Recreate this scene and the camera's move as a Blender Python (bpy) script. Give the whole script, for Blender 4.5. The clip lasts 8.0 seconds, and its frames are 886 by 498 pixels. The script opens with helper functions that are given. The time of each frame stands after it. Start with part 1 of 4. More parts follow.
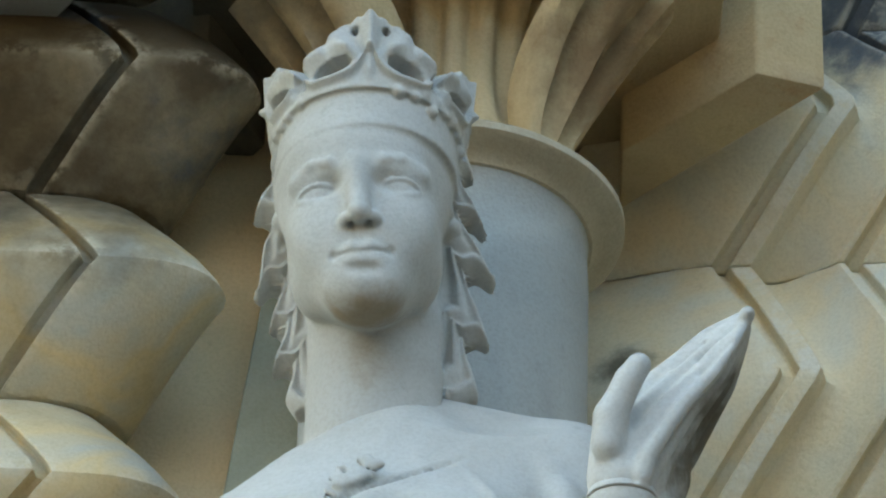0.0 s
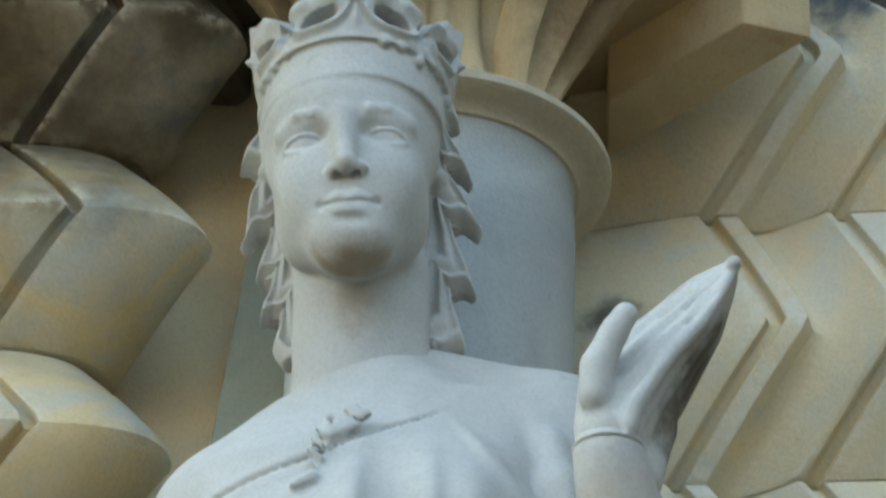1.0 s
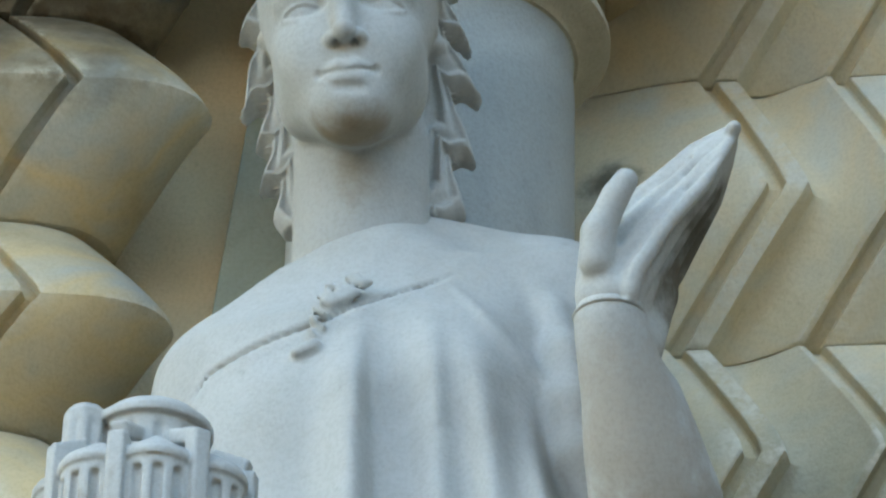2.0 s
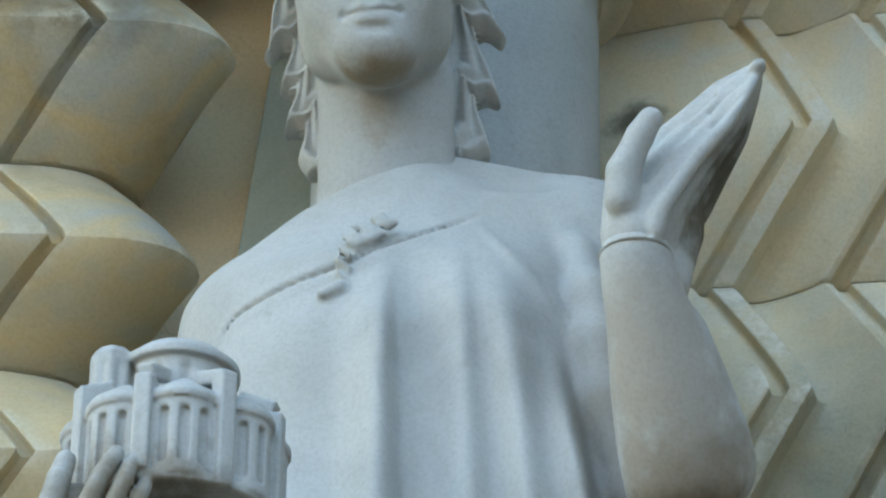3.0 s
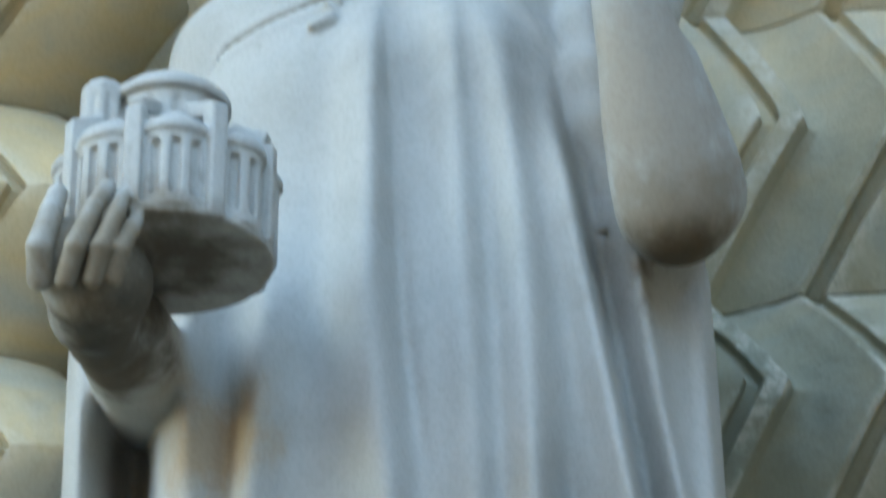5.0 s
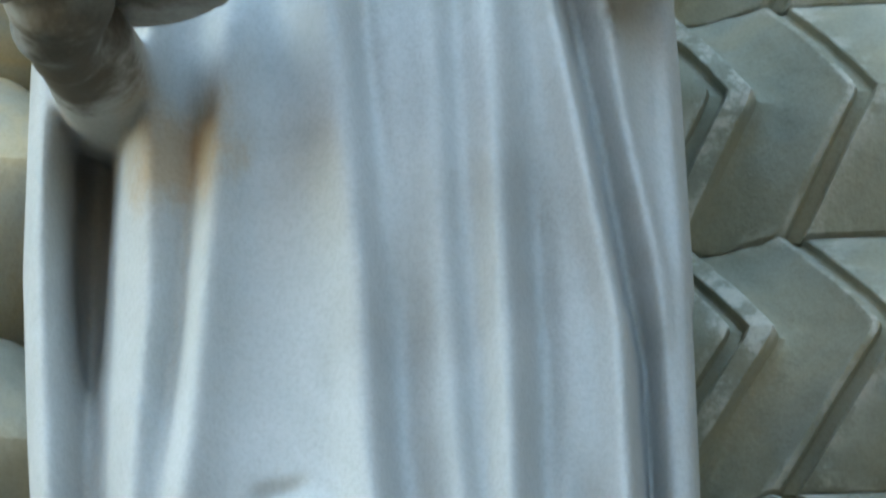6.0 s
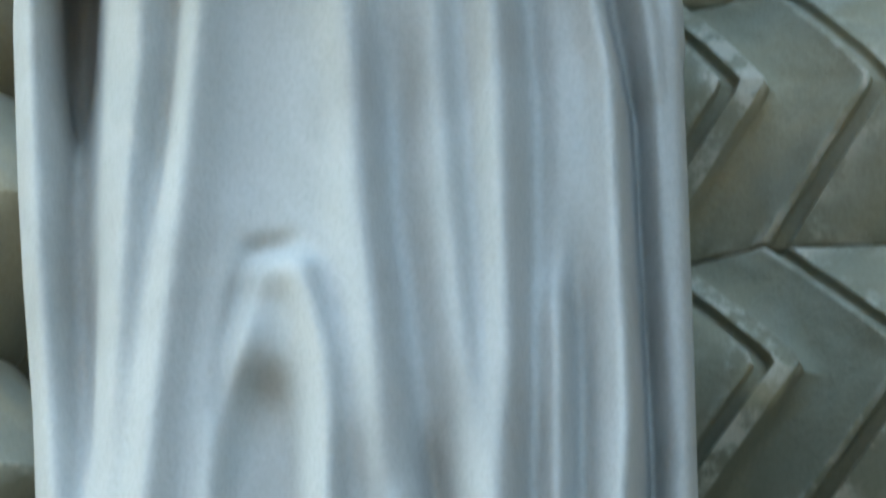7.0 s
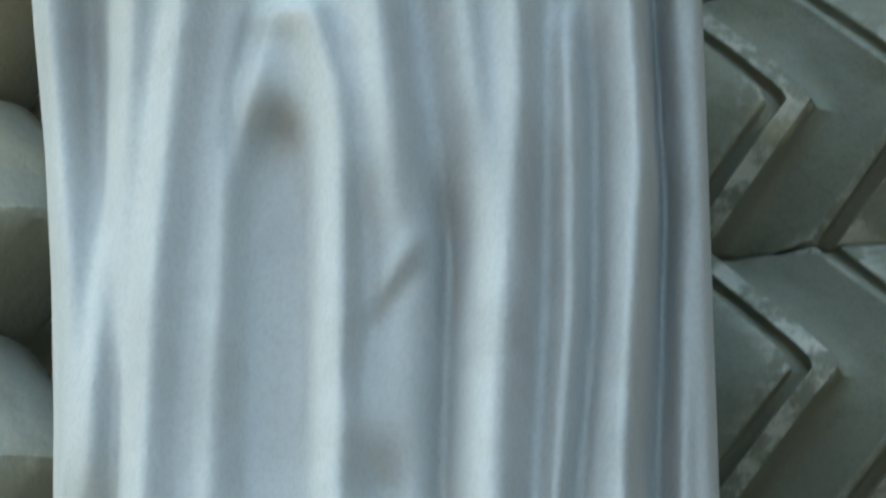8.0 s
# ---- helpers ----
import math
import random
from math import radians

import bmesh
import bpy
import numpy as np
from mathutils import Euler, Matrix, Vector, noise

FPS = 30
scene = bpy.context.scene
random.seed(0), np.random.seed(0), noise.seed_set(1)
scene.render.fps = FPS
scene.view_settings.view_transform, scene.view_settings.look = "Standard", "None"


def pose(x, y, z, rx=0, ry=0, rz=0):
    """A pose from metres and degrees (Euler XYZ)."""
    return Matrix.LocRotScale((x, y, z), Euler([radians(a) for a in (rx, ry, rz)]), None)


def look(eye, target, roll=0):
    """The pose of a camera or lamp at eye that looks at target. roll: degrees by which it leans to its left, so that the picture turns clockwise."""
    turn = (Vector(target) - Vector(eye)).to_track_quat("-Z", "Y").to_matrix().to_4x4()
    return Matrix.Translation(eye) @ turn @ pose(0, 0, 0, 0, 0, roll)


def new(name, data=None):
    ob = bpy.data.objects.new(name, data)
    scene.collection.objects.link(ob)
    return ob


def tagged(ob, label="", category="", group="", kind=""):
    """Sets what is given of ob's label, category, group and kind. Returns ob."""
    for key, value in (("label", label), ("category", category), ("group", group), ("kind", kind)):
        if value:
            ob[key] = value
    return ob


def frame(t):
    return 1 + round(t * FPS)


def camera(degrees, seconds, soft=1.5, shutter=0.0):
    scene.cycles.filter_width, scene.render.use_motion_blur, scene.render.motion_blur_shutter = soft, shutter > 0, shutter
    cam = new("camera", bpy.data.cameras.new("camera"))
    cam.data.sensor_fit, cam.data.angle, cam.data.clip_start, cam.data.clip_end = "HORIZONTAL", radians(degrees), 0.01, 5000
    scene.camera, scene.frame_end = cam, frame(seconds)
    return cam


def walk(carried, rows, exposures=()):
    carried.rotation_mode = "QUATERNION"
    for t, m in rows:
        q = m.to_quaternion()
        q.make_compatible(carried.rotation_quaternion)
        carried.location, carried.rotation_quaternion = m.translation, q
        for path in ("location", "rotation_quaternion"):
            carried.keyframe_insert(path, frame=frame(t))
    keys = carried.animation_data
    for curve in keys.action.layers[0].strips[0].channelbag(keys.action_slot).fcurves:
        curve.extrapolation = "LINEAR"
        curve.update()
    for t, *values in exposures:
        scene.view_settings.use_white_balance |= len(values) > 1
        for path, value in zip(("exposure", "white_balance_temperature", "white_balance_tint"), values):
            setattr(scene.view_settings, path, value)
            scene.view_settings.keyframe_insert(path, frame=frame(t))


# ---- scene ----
cam = camera(12.0, 8.0, soft=2.2, shutter=0.5)
EYE = (0.0, 0.0, 1.6)
# seconds, tilt up, lean, turn (degrees)
PATH = [
    (0.0, 36.017, -1.618, -1.176),
    (0.5, 36.022, -1.640, -1.190),
    (1.0, 35.338, -1.432, -1.266),
    (1.5, 34.365, -1.019, -1.043),
    (1.7, 33.977, -1.010, -1.030),
    (2.8, 32.866, -0.900, -0.550),
    (3.0, 32.710, -0.831, -0.442),
    (3.5, 32.181, -0.781, -0.396),
    (4.0, 31.285, -0.644, -0.098),
    (4.5, 30.241, -0.612, -0.048),
    (5.0, 29.051, -0.445, -0.353),
    (5.2, 27.932, -0.283, -0.452),
    (6.3, 24.509, -0.121, -0.816),
    (6.5, 23.998, -0.080, -0.820),
    (7.0, 21.783, -0.150, -0.900),
    (7.5, 19.900, 0.002, -0.849),
    (8.0, 18.241, 0.247, -0.584),
]
walk(cam, [(t, pose(*EYE, 90 + up, lean, turn)) for t, up, lean, turn in PATH],
     exposures=[(0.0, 3.12, 7950, 0), (4.0, 2.98, 7200, -1), (6.3, 3.28, 7150, -3), (8.0, 3.08, 7450, -4)])

# ---- light: open shade under a clear sky, the sun behind the facade ----
world = bpy.data.worlds.new("world")
scene.world = world
world.use_nodes = True
wn = world.node_tree
sky = wn.nodes.new("ShaderNodeTexSky")
sky.sky_type = "NISHITA"
sky.sun_disc = False
sky.sun_elevation = radians(38)
sky.sun_rotation = radians(-60)
bg = wn.nodes["Background"]
bg.inputs["Strength"].default_value = 0.15
wn.links.new(sky.outputs[0], bg.inputs[0])
sun = new("sun", bpy.data.lights.new("sun", "SUN"))
sun.data.energy = 4.0
sun.data.angle = radians(0.5)
sun.data.color = (1.0, 0.93, 0.82)
sun.matrix_world = look((-7.8, 4.5, 7.0), (0, 0, 0))


# ---- materials ----
def stone_material(name, colours, size, bump, rough=0.9, stain=None, stain_at=0.6, patches=(), wear=None):
    """Weathered stone: slow drifts of colour, grain, pits and, if asked, stains and patches, some with shade painted
    in.
    """
    m = bpy.data.materials.new(name)
    m.use_nodes = True
    nt = m.node_tree
    b = nt.nodes["Principled BSDF"]
    b.inputs["Roughness"].default_value = rough
    b.inputs["Specular IOR Level"].default_value = 0.25
    geo = nt.nodes.new("ShaderNodeNewGeometry")
    info = nt.nodes.new("ShaderNodeObjectInfo")
    shift = nt.nodes.new("ShaderNodeVectorMath")
    shift.operation = "MULTIPLY_ADD"
    shift.inputs[1].default_value = (1, 1, 1)
    comb = nt.nodes.new("ShaderNodeCombineXYZ")
    mul = nt.nodes.new("ShaderNodeMath")
    mul.operation = "MULTIPLY"
    mul.inputs[1].default_value = 3.0
    nt.links.new(info.outputs["Random"], mul.inputs[0])
    nt.links.new(mul.outputs[0], comb.inputs[0])
    nt.links.new(mul.outputs[0], comb.inputs[2])
    nt.links.new(geo.outputs["Position"], shift.inputs[0])
    nt.links.new(comb.outputs[0], shift.inputs[2])

    def tex(scale, detail=4.0, roughness=0.6, distortion=0.0):
        n = nt.nodes.new("ShaderNodeTexNoise")
        n.inputs["Scale"].default_value = scale
        n.inputs["Detail"].default_value = detail
        n.inputs["Roughness"].default_value = roughness
        n.inputs["Distortion"].default_value = distortion
        nt.links.new(shift.outputs[0], n.inputs["Vector"])
        return n

    slow = tex(size, 3.0, 0.55, 0.6)
    ramp = nt.nodes.new("ShaderNodeValToRGB")
    els = ramp.color_ramp.elements
    els[0].position, els[0].color = 0.32, (*colours[0], 1)
    els[1].position, els[1].color = 0.68, (*colours[-1], 1)
    for i, c in enumerate(colours[1:-1]):
        e = els.new(0.32 + 0.36 * (i + 1) / (len(colours) - 1))
        e.color = (*c, 1)
    nt.links.new(slow.outputs["Fac"], ramp.inputs[0])
    colour = ramp.outputs[0]

    def mix(kind, fac, a, c):
        n = nt.nodes.new("ShaderNodeMix")
        n.data_type, n.blend_type = "RGBA", kind
        for sock, v in ((n.inputs["Factor"], fac), (n.inputs[6], a), (n.inputs[7], c)):
            if isinstance(v, (float, int)):
                sock.default_value = v
            elif isinstance(v, tuple):
                sock.default_value = (*v, 1)
            else:
                nt.links.new(v, sock)
        return n.outputs[2]

    def band(src, lo, hi, out=1.0):
        n = nt.nodes.new("ShaderNodeMapRange")
        n.interpolation_type = "SMOOTHSTEP"
        n.inputs["From Min"].default_value = lo
        n.inputs["From Max"].default_value = hi
        n.inputs["To Max"].default_value = out
        nt.links.new(src, n.inputs["Value"])
        return n.outputs[0]

    if stain:
        st = tex(9.0, 5.0, 0.65, 0.4)
        colour = mix("MIX", band(st.outputs["Fac"], stain_at, stain_at + 0.16, 0.75), colour, stain)
    # ragged round patches of another tone; some put shade into the colour
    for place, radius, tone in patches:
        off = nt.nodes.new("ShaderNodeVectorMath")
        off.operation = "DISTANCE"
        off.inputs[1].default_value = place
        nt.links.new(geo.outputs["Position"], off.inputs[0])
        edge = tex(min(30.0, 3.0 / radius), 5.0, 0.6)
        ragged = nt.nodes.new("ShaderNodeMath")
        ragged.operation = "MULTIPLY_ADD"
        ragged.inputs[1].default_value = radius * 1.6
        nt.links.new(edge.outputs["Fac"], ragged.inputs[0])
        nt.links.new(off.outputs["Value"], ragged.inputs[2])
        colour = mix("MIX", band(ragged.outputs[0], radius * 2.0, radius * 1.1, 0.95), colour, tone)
    if wear:
        # rubbed and chipped arrises show the fresher stone
        chipped = nt.nodes.new("ShaderNodeMath")
        chipped.operation = "MULTIPLY"
        nt.links.new(band(geo.outputs["Pointiness"], 0.51, 0.57, 0.8), chipped.inputs[0])
        nt.links.new(band(tex(28.0, 4.0, 0.7).outputs["Fac"], 0.42, 0.60), chipped.inputs[1])
        colour = mix("MIX", chipped.outputs[0], colour, wear)
    grain = tex(260.0, 3.0, 0.7)
    colour = mix("MULTIPLY", band(grain.outputs["Fac"], 0.62, 0.3, 0.35), colour, (0.72, 0.70, 0.66))
    blot = tex(45.0, 4.0, 0.7)
    colour = mix("MULTIPLY", band(blot.outputs["Fac"], 0.6, 0.8, 0.5), colour, (0.70, 0.69, 0.66))
    nt.links.new(colour, b.inputs["Base Color"])
    bn = nt.nodes.new("ShaderNodeBump")
    bn.inputs["Strength"].default_value = bump
    bn.inputs["Distance"].default_value = 0.002
    nt.links.new(grain.outputs["Fac"], bn.inputs["Height"])
    b2 = nt.nodes.new("ShaderNodeBump")
    b2.inputs["Strength"].default_value = bump
    b2.inputs["Distance"].default_value = 0.006
    nt.links.new(blot.outputs["Fac"], b2.inputs["Height"])
    nt.links.new(bn.outputs[0], b2.inputs["Normal"])
    nt.links.new(b2.outputs[0], b.inputs["Normal"])
    return m


# brown patches stain sleeve, fingers and robe; the darkest also paint in underside shade
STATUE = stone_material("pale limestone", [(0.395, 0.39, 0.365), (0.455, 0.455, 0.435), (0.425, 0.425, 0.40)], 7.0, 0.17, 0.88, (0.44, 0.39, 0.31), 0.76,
                        # elbow underside and back of the raised hand: shade painted over grime
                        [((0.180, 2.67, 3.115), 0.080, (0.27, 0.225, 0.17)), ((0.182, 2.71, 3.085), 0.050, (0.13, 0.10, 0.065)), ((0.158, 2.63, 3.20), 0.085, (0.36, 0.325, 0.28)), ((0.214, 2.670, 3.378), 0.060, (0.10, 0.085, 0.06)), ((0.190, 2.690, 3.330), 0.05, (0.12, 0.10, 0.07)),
                         # below the model, forearm and chin: shade painted in, with brown grime
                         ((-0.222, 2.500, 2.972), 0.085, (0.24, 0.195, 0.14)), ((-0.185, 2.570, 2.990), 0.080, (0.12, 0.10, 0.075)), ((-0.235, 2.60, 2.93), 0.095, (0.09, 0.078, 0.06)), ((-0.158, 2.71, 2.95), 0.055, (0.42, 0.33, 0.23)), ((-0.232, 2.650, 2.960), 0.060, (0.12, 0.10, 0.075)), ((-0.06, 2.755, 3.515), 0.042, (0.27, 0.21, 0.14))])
# the largest patch turns the stones darker and greyer towards the bottom
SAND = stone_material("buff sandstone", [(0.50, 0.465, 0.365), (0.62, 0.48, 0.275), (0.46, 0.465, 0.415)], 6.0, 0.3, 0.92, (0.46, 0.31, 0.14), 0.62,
                      # the big dark patch at upper left paints shade in, along with soot
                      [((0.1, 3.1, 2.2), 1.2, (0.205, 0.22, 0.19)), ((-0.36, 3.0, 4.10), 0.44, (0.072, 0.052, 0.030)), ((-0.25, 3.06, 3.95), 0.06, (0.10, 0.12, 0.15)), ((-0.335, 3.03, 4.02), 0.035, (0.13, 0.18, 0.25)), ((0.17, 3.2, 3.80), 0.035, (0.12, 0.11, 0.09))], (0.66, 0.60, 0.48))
# darker and greyer towards the bottom as well
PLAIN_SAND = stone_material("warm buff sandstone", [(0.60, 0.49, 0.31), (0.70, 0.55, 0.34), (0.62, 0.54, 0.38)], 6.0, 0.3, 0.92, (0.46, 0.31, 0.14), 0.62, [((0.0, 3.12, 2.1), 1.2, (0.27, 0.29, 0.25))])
# lighter copy of SAND: puts the right jamb's brighter light into the colour
LIT_SAND = stone_material("brightened buff sandstone", [(0.62, 0.585, 0.47), (0.72, 0.60, 0.40), (0.61, 0.61, 0.53)], 6.0, 0.3, 0.92, (0.60, 0.45, 0.25), 0.68,
                           # the largest patch makes it darker and browner towards the bottom
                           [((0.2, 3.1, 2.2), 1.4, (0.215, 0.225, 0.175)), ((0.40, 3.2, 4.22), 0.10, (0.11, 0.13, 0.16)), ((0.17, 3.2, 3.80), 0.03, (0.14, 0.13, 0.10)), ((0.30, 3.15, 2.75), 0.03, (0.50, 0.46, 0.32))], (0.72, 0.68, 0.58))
SHAFT = stone_material("grey sandstone", [(0.32, 0.335, 0.325), (0.38, 0.395, 0.38), (0.34, 0.355, 0.345)], 5.0, 0.25, 0.9)
# patches paint shade in, over soot at left and brown leaf at right
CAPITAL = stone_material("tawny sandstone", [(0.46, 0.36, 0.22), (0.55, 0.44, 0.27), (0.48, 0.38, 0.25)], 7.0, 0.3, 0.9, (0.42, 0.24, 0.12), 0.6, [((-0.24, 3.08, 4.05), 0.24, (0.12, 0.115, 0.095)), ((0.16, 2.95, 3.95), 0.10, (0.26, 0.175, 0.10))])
RING = stone_material("yellowed sandstone", [(0.40, 0.35, 0.26), (0.48, 0.43, 0.33), (0.42, 0.38, 0.29)], 9.0, 0.3, 0.9)
GREEN = stone_material("greenish sandstone", [(0.24, 0.26, 0.20), (0.30, 0.31, 0.25), (0.26, 0.28, 0.23)], 8.0, 0.4, 0.92)
FACADE = stone_material("facade sandstone", [(0.36, 0.32, 0.24), (0.42, 0.37, 0.27), (0.34, 0.32, 0.26)], 1.2, 0.3, 0.92)
# dark tone for the unseen walls that are added to shape the light
DARK_WALL = stone_material("dark added wall", [(0.20, 0.16, 0.115), (0.28, 0.225, 0.165), (0.24, 0.195, 0.145)], 0.6, 0.2, 0.9)
PAVING = stone_material("paving stone", [(0.085, 0.070, 0.050), (0.105, 0.087, 0.062), (0.09, 0.078, 0.058)], 0.8, 0.3, 0.9)


# ---- mesh helpers ----
def mesh_object(name, verts, faces, material, parent=None, smooth=False, sharp=None):
    me = bpy.data.meshes.new(name)
    me.from_pydata([tuple(v) for v in verts], [], [tuple(f) for f in faces])
    me.materials.append(material)
    if smooth:
        me.polygons.foreach_set("use_smooth", [True] * len(me.polygons))
        if sharp:
            me.set_sharp_from_angle(angle=radians(sharp))
    me.update()
    ob = new(name, me)
    ob.parent = parent
    return ob


def part(name, bm, material, parent=None, label="", sharp=35):
    bmesh.ops.recalc_face_normals(bm, faces=bm.faces[:])
    me = bpy.data.meshes.new(name)
    bm.to_mesh(me)
    bm.free()
    me.materials.append(material)
    me.polygons.foreach_set("use_smooth", [True] * len(me.polygons))
    me.set_sharp_from_angle(angle=radians(sharp))
    ob = new(name, me)
    ob.parent = parent
    if label:
        tagged(ob, label)
    return ob


def prism(outline, axis, lo, hi, bevel=0.0):
    """A block from an outline in the two axes left over, along the axis from lo to hi, its edges rounded by bevel."""
    bm = bmesh.new()

    def at(p, q):
        a, c = p
        return {"x": (q, a, c), "y": (a, q, c), "z": (a, c, q)}[axis]

    low = [bm.verts.new(at(p, lo)) for p in outline]
    top = [bm.verts.new(at(p, hi)) for p in outline]
    bm.faces.new(low)
    bm.faces.new(top[::-1])
    n = len(outline)
    for i in range(n):
        bm.faces.new((low[i], low[(i + 1) % n], top[(i + 1) % n], top[i]))
    if bevel:
        bmesh.ops.bevel(bm, geom=bm.edges[:], offset=bevel, segments=2, affect="EDGES", profile=0.5)
    return bm


def lathe(profile, segments, cx, cy):
    """A turned form about the upright line at cx, cy; profile: (radius, height) from below."""
    bm = bmesh.new()
    rings = []
    for r, z in profile:
        rings.append([bm.verts.new((cx + r * math.cos(2 * math.pi * k / segments), cy + r * math.sin(2 * math.pi * k / segments), z)) for k in range(segments)])
    for a, b in zip(rings, rings[1:]):
        for k in range(segments):
            j = (k + 1) % segments
            bm.faces.new((a[k], a[j], b[j], b[k]))
    bm.faces.new(rings[0][::-1])
    bm.faces.new(rings[-1])
    return bm


# ---- ground and facade ----
ground = mesh_object("ground", [(-400, -400, 0), (400, -400, 0), (400, 400, 0), (-400, 400, 0)], [(0, 1, 2, 3)], PAVING)
tagged(ground, "dark worn stone paving in front of the portal", "ground", kind="structure")
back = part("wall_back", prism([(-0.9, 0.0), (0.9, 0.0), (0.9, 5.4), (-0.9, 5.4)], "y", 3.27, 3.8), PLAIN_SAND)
tagged(back, "plain buff sandstone wall behind the statue", "wall", kind="structure")
# the church front round the portal; wall_upper overhangs unseen to cut overhead light
for nm, x0, x1, y0, y1, z0, z1 in (("wall_west", -33.0, -0.9, 3.0, 9.0, 0.0, 42.0), ("wall_east", 0.9, 20.0, 3.0, 9.0, 0.0, 42.0),
                                   ("wall_upper", -0.9, 0.9, 2.2, 9.0, 5.4, 42.0)):
    w = part(nm, prism([(x0, z0), (x1, z0), (x1, z1), (x0, z1)], "y", y0, y1), FACADE)
    tagged(w, "unseen weathered buff sandstone masonry round the church square", "wall", kind="structure")
# unseen house row, added to block low sky light and bounce warm light
w = part("wall_square", prism([(-45.0, 0.0), (30.0, 0.0), (30.0, 8.0), (-45.0, 8.0)], "y", -19.0, -15.0), DARK_WALL)
tagged(w, "unseen dark wall added across the square to shape the light", "wall", kind="structure")
# out of sight on the right, added so that light comes from the left
w = part("wall_splay", prism([(0.95, 3.2), (2.0, 0.8), (3.2, 0.8), (3.2, 3.0)], "z", 0.0, 14.0), DARK_WALL)
tagged(w, "unseen dark wall added on the right to block light", "wall", kind="structure")


# ---- chevron jambs, stone by stone ----
def course_line(z, zt, zm, zb, xt, xm, xb):
    """Where the zigzag runs at height z: from xt at the top joint out to xm and back to xb at the bottom joint."""
    if z >= zm:
        return xm + (xt - xm) * (z - zm) / (zt - zm)
    return xm + (xb - xm) * (zm - z) / (zm - zb)


def swell(z, zt, zm, zb, depth):
    """How far a stone stands out at height z: nothing at its joints, most at the zigzag's knee, which is rounded."""
    s = (zt - z) / (zt - zm) if z >= zm else (z - zb) / (zm - zb)
    s = max(0.0, min(1.0, s))
    return depth * (s - 0.18 * s ** 4) / 0.82


def chevron_stone(parent, course, profile, base, depth, back_y, seed, material, chip=0.0, rows=26):
    """One stone of a jamb: the moulding's profile (across, out) swept down a zigzag. base: the wall's y at a given x."""
    zt, zm, zb, xt, xm, xb = course
    gap = 0.0009
    zs = [zt - gap + (zb - zt + 2 * gap) * i / (rows - 1) for i in range(rows)]
    zs[1], zs[-2] = zs[0] - 0.0025, zs[-1] + 0.0025
    verts, faces = [], []
    n = len(profile)
    for i, z in enumerate(zs):
        s = swell(z, zt, zm, zb, depth)
        edge = min(i, rows - 1 - i)
        for j, (w, p) in enumerate(profile):
            x = course_line(z, zt, zm, zb, xt, xm, xb) + w
            wob = 0.0012 * noise.noise(Vector((x * 25, z * 25, seed))) + 0.0022 * max(0.0, chip - 0.3) * noise.noise(Vector((x * 70, z * 70, seed * 2.3)))
            y = base(x) - p - s + wob
            if edge == 0:
                y += 0.0014 + chip * max(0.0, noise.noise(Vector((x * 40, seed * 3.1, z * 3)))) * 0.012
            verts.append((x, y, z + (0.0015 * noise.noise(Vector((x * 30, seed, 2))) if edge == 0 else 0)))
    for i in range(rows - 1):
        for j in range(n - 1):
            a = i * n + j
            faces.append((a, a + n, a + n + 1, a + 1))
    # sides and back
    border = [j for j in range(n)] + [i * n + n - 1 for i in range(1, rows)] + [(rows - 1) * n + j for j in range(n - 2, -1, -1)] + [i * n for i in range(rows - 2, 0, -1)]
    rear = []
    for k in border:
        x, y, z = verts[k]
        rear.append(len(verts))
        verts.append((x, back_y, z))
    m = len(border)
    for k in range(m):
        faces.append((border[k], border[(k + 1) % m], rear[(k + 1) % m], rear[k]))
    ob = mesh_object("stone", verts, faces, material, parent, smooth=True, sharp=28)
    return ob


def channel(o, w=0.021):
    """A narrow cut channel, w wide, that starts at o."""
    return [(o - 0.003, 0.0), (o, -0.001), (o + 0.15 * w, -0.014), (o + 0.72 * w, -0.0165), (o + 0.83 * w, -0.015), (o + 0.93 * w, -0.004), (o + w, -0.0025)]


def moulding_right():
    """Flat, channel, fillet, hollow, channel and flat."""
    pts = [(-0.22, -0.045), (-0.16, -0.034), (-0.10, -0.020), (-0.06, -0.010), (-0.03, -0.003)]
    pts += channel(-0.008, 0.018) + [(0.0285, -0.0025), (0.0300, -0.0045)]
    for i in range(1, 15):
        s = i / 14
        pts.append((0.0300 + 0.0800 * s, -0.0045 - 0.031 * math.sin(math.pi * min(1.0, s ** 0.55)) ** 0.8 * (1 - 0.25 * s) + 0.0045 * s))
    pts += channel(0.116, 0.019) + [(0.16, -0.002), (0.24, -0.002), (0.32, -0.006), (0.42, -0.012)]
    return pts


def moulding_left():
    """Flat, channel and a broad roll that falls away to the reveal."""
    pts = [(-0.45, 0.0), (-0.2, 0.0), (-0.06, 0.0)] + channel(-0.004, 0.016)
    for i in range(1, 23):
        a = math.pi / 2 * i / 22
        pts.append((0.013 + 0.108 * math.sin(a) ** 0.85, -0.0025 - 0.062 * (1 - math.cos(a)) ** 1.2))
    pts += [(0.1190, -0.076), (0.110, -0.090), (0.088, -0.104), (0.070, -0.125), (0.066, -0.20)]
    return pts


wall_right = tagged(new("wall_right"), "buff sandstone jamb carved with deep zigzag chevron mouldings", "wall", kind="structure")
levels = [4.43, 4.22, 3.939, 3.640, 3.349, 3.126, 2.893, 2.665, 2.445, 2.22, 2.0]
valley = [0.243, 0.267, 0.262, 0.229, 0.204, 0.211, 0.198, 0.221, 0.232, 0.232, 0.232]
knees = [4.33, 4.078, 3.769, 3.491, 3.231, 3.012, 2.768, 2.545, 2.322, 2.102]
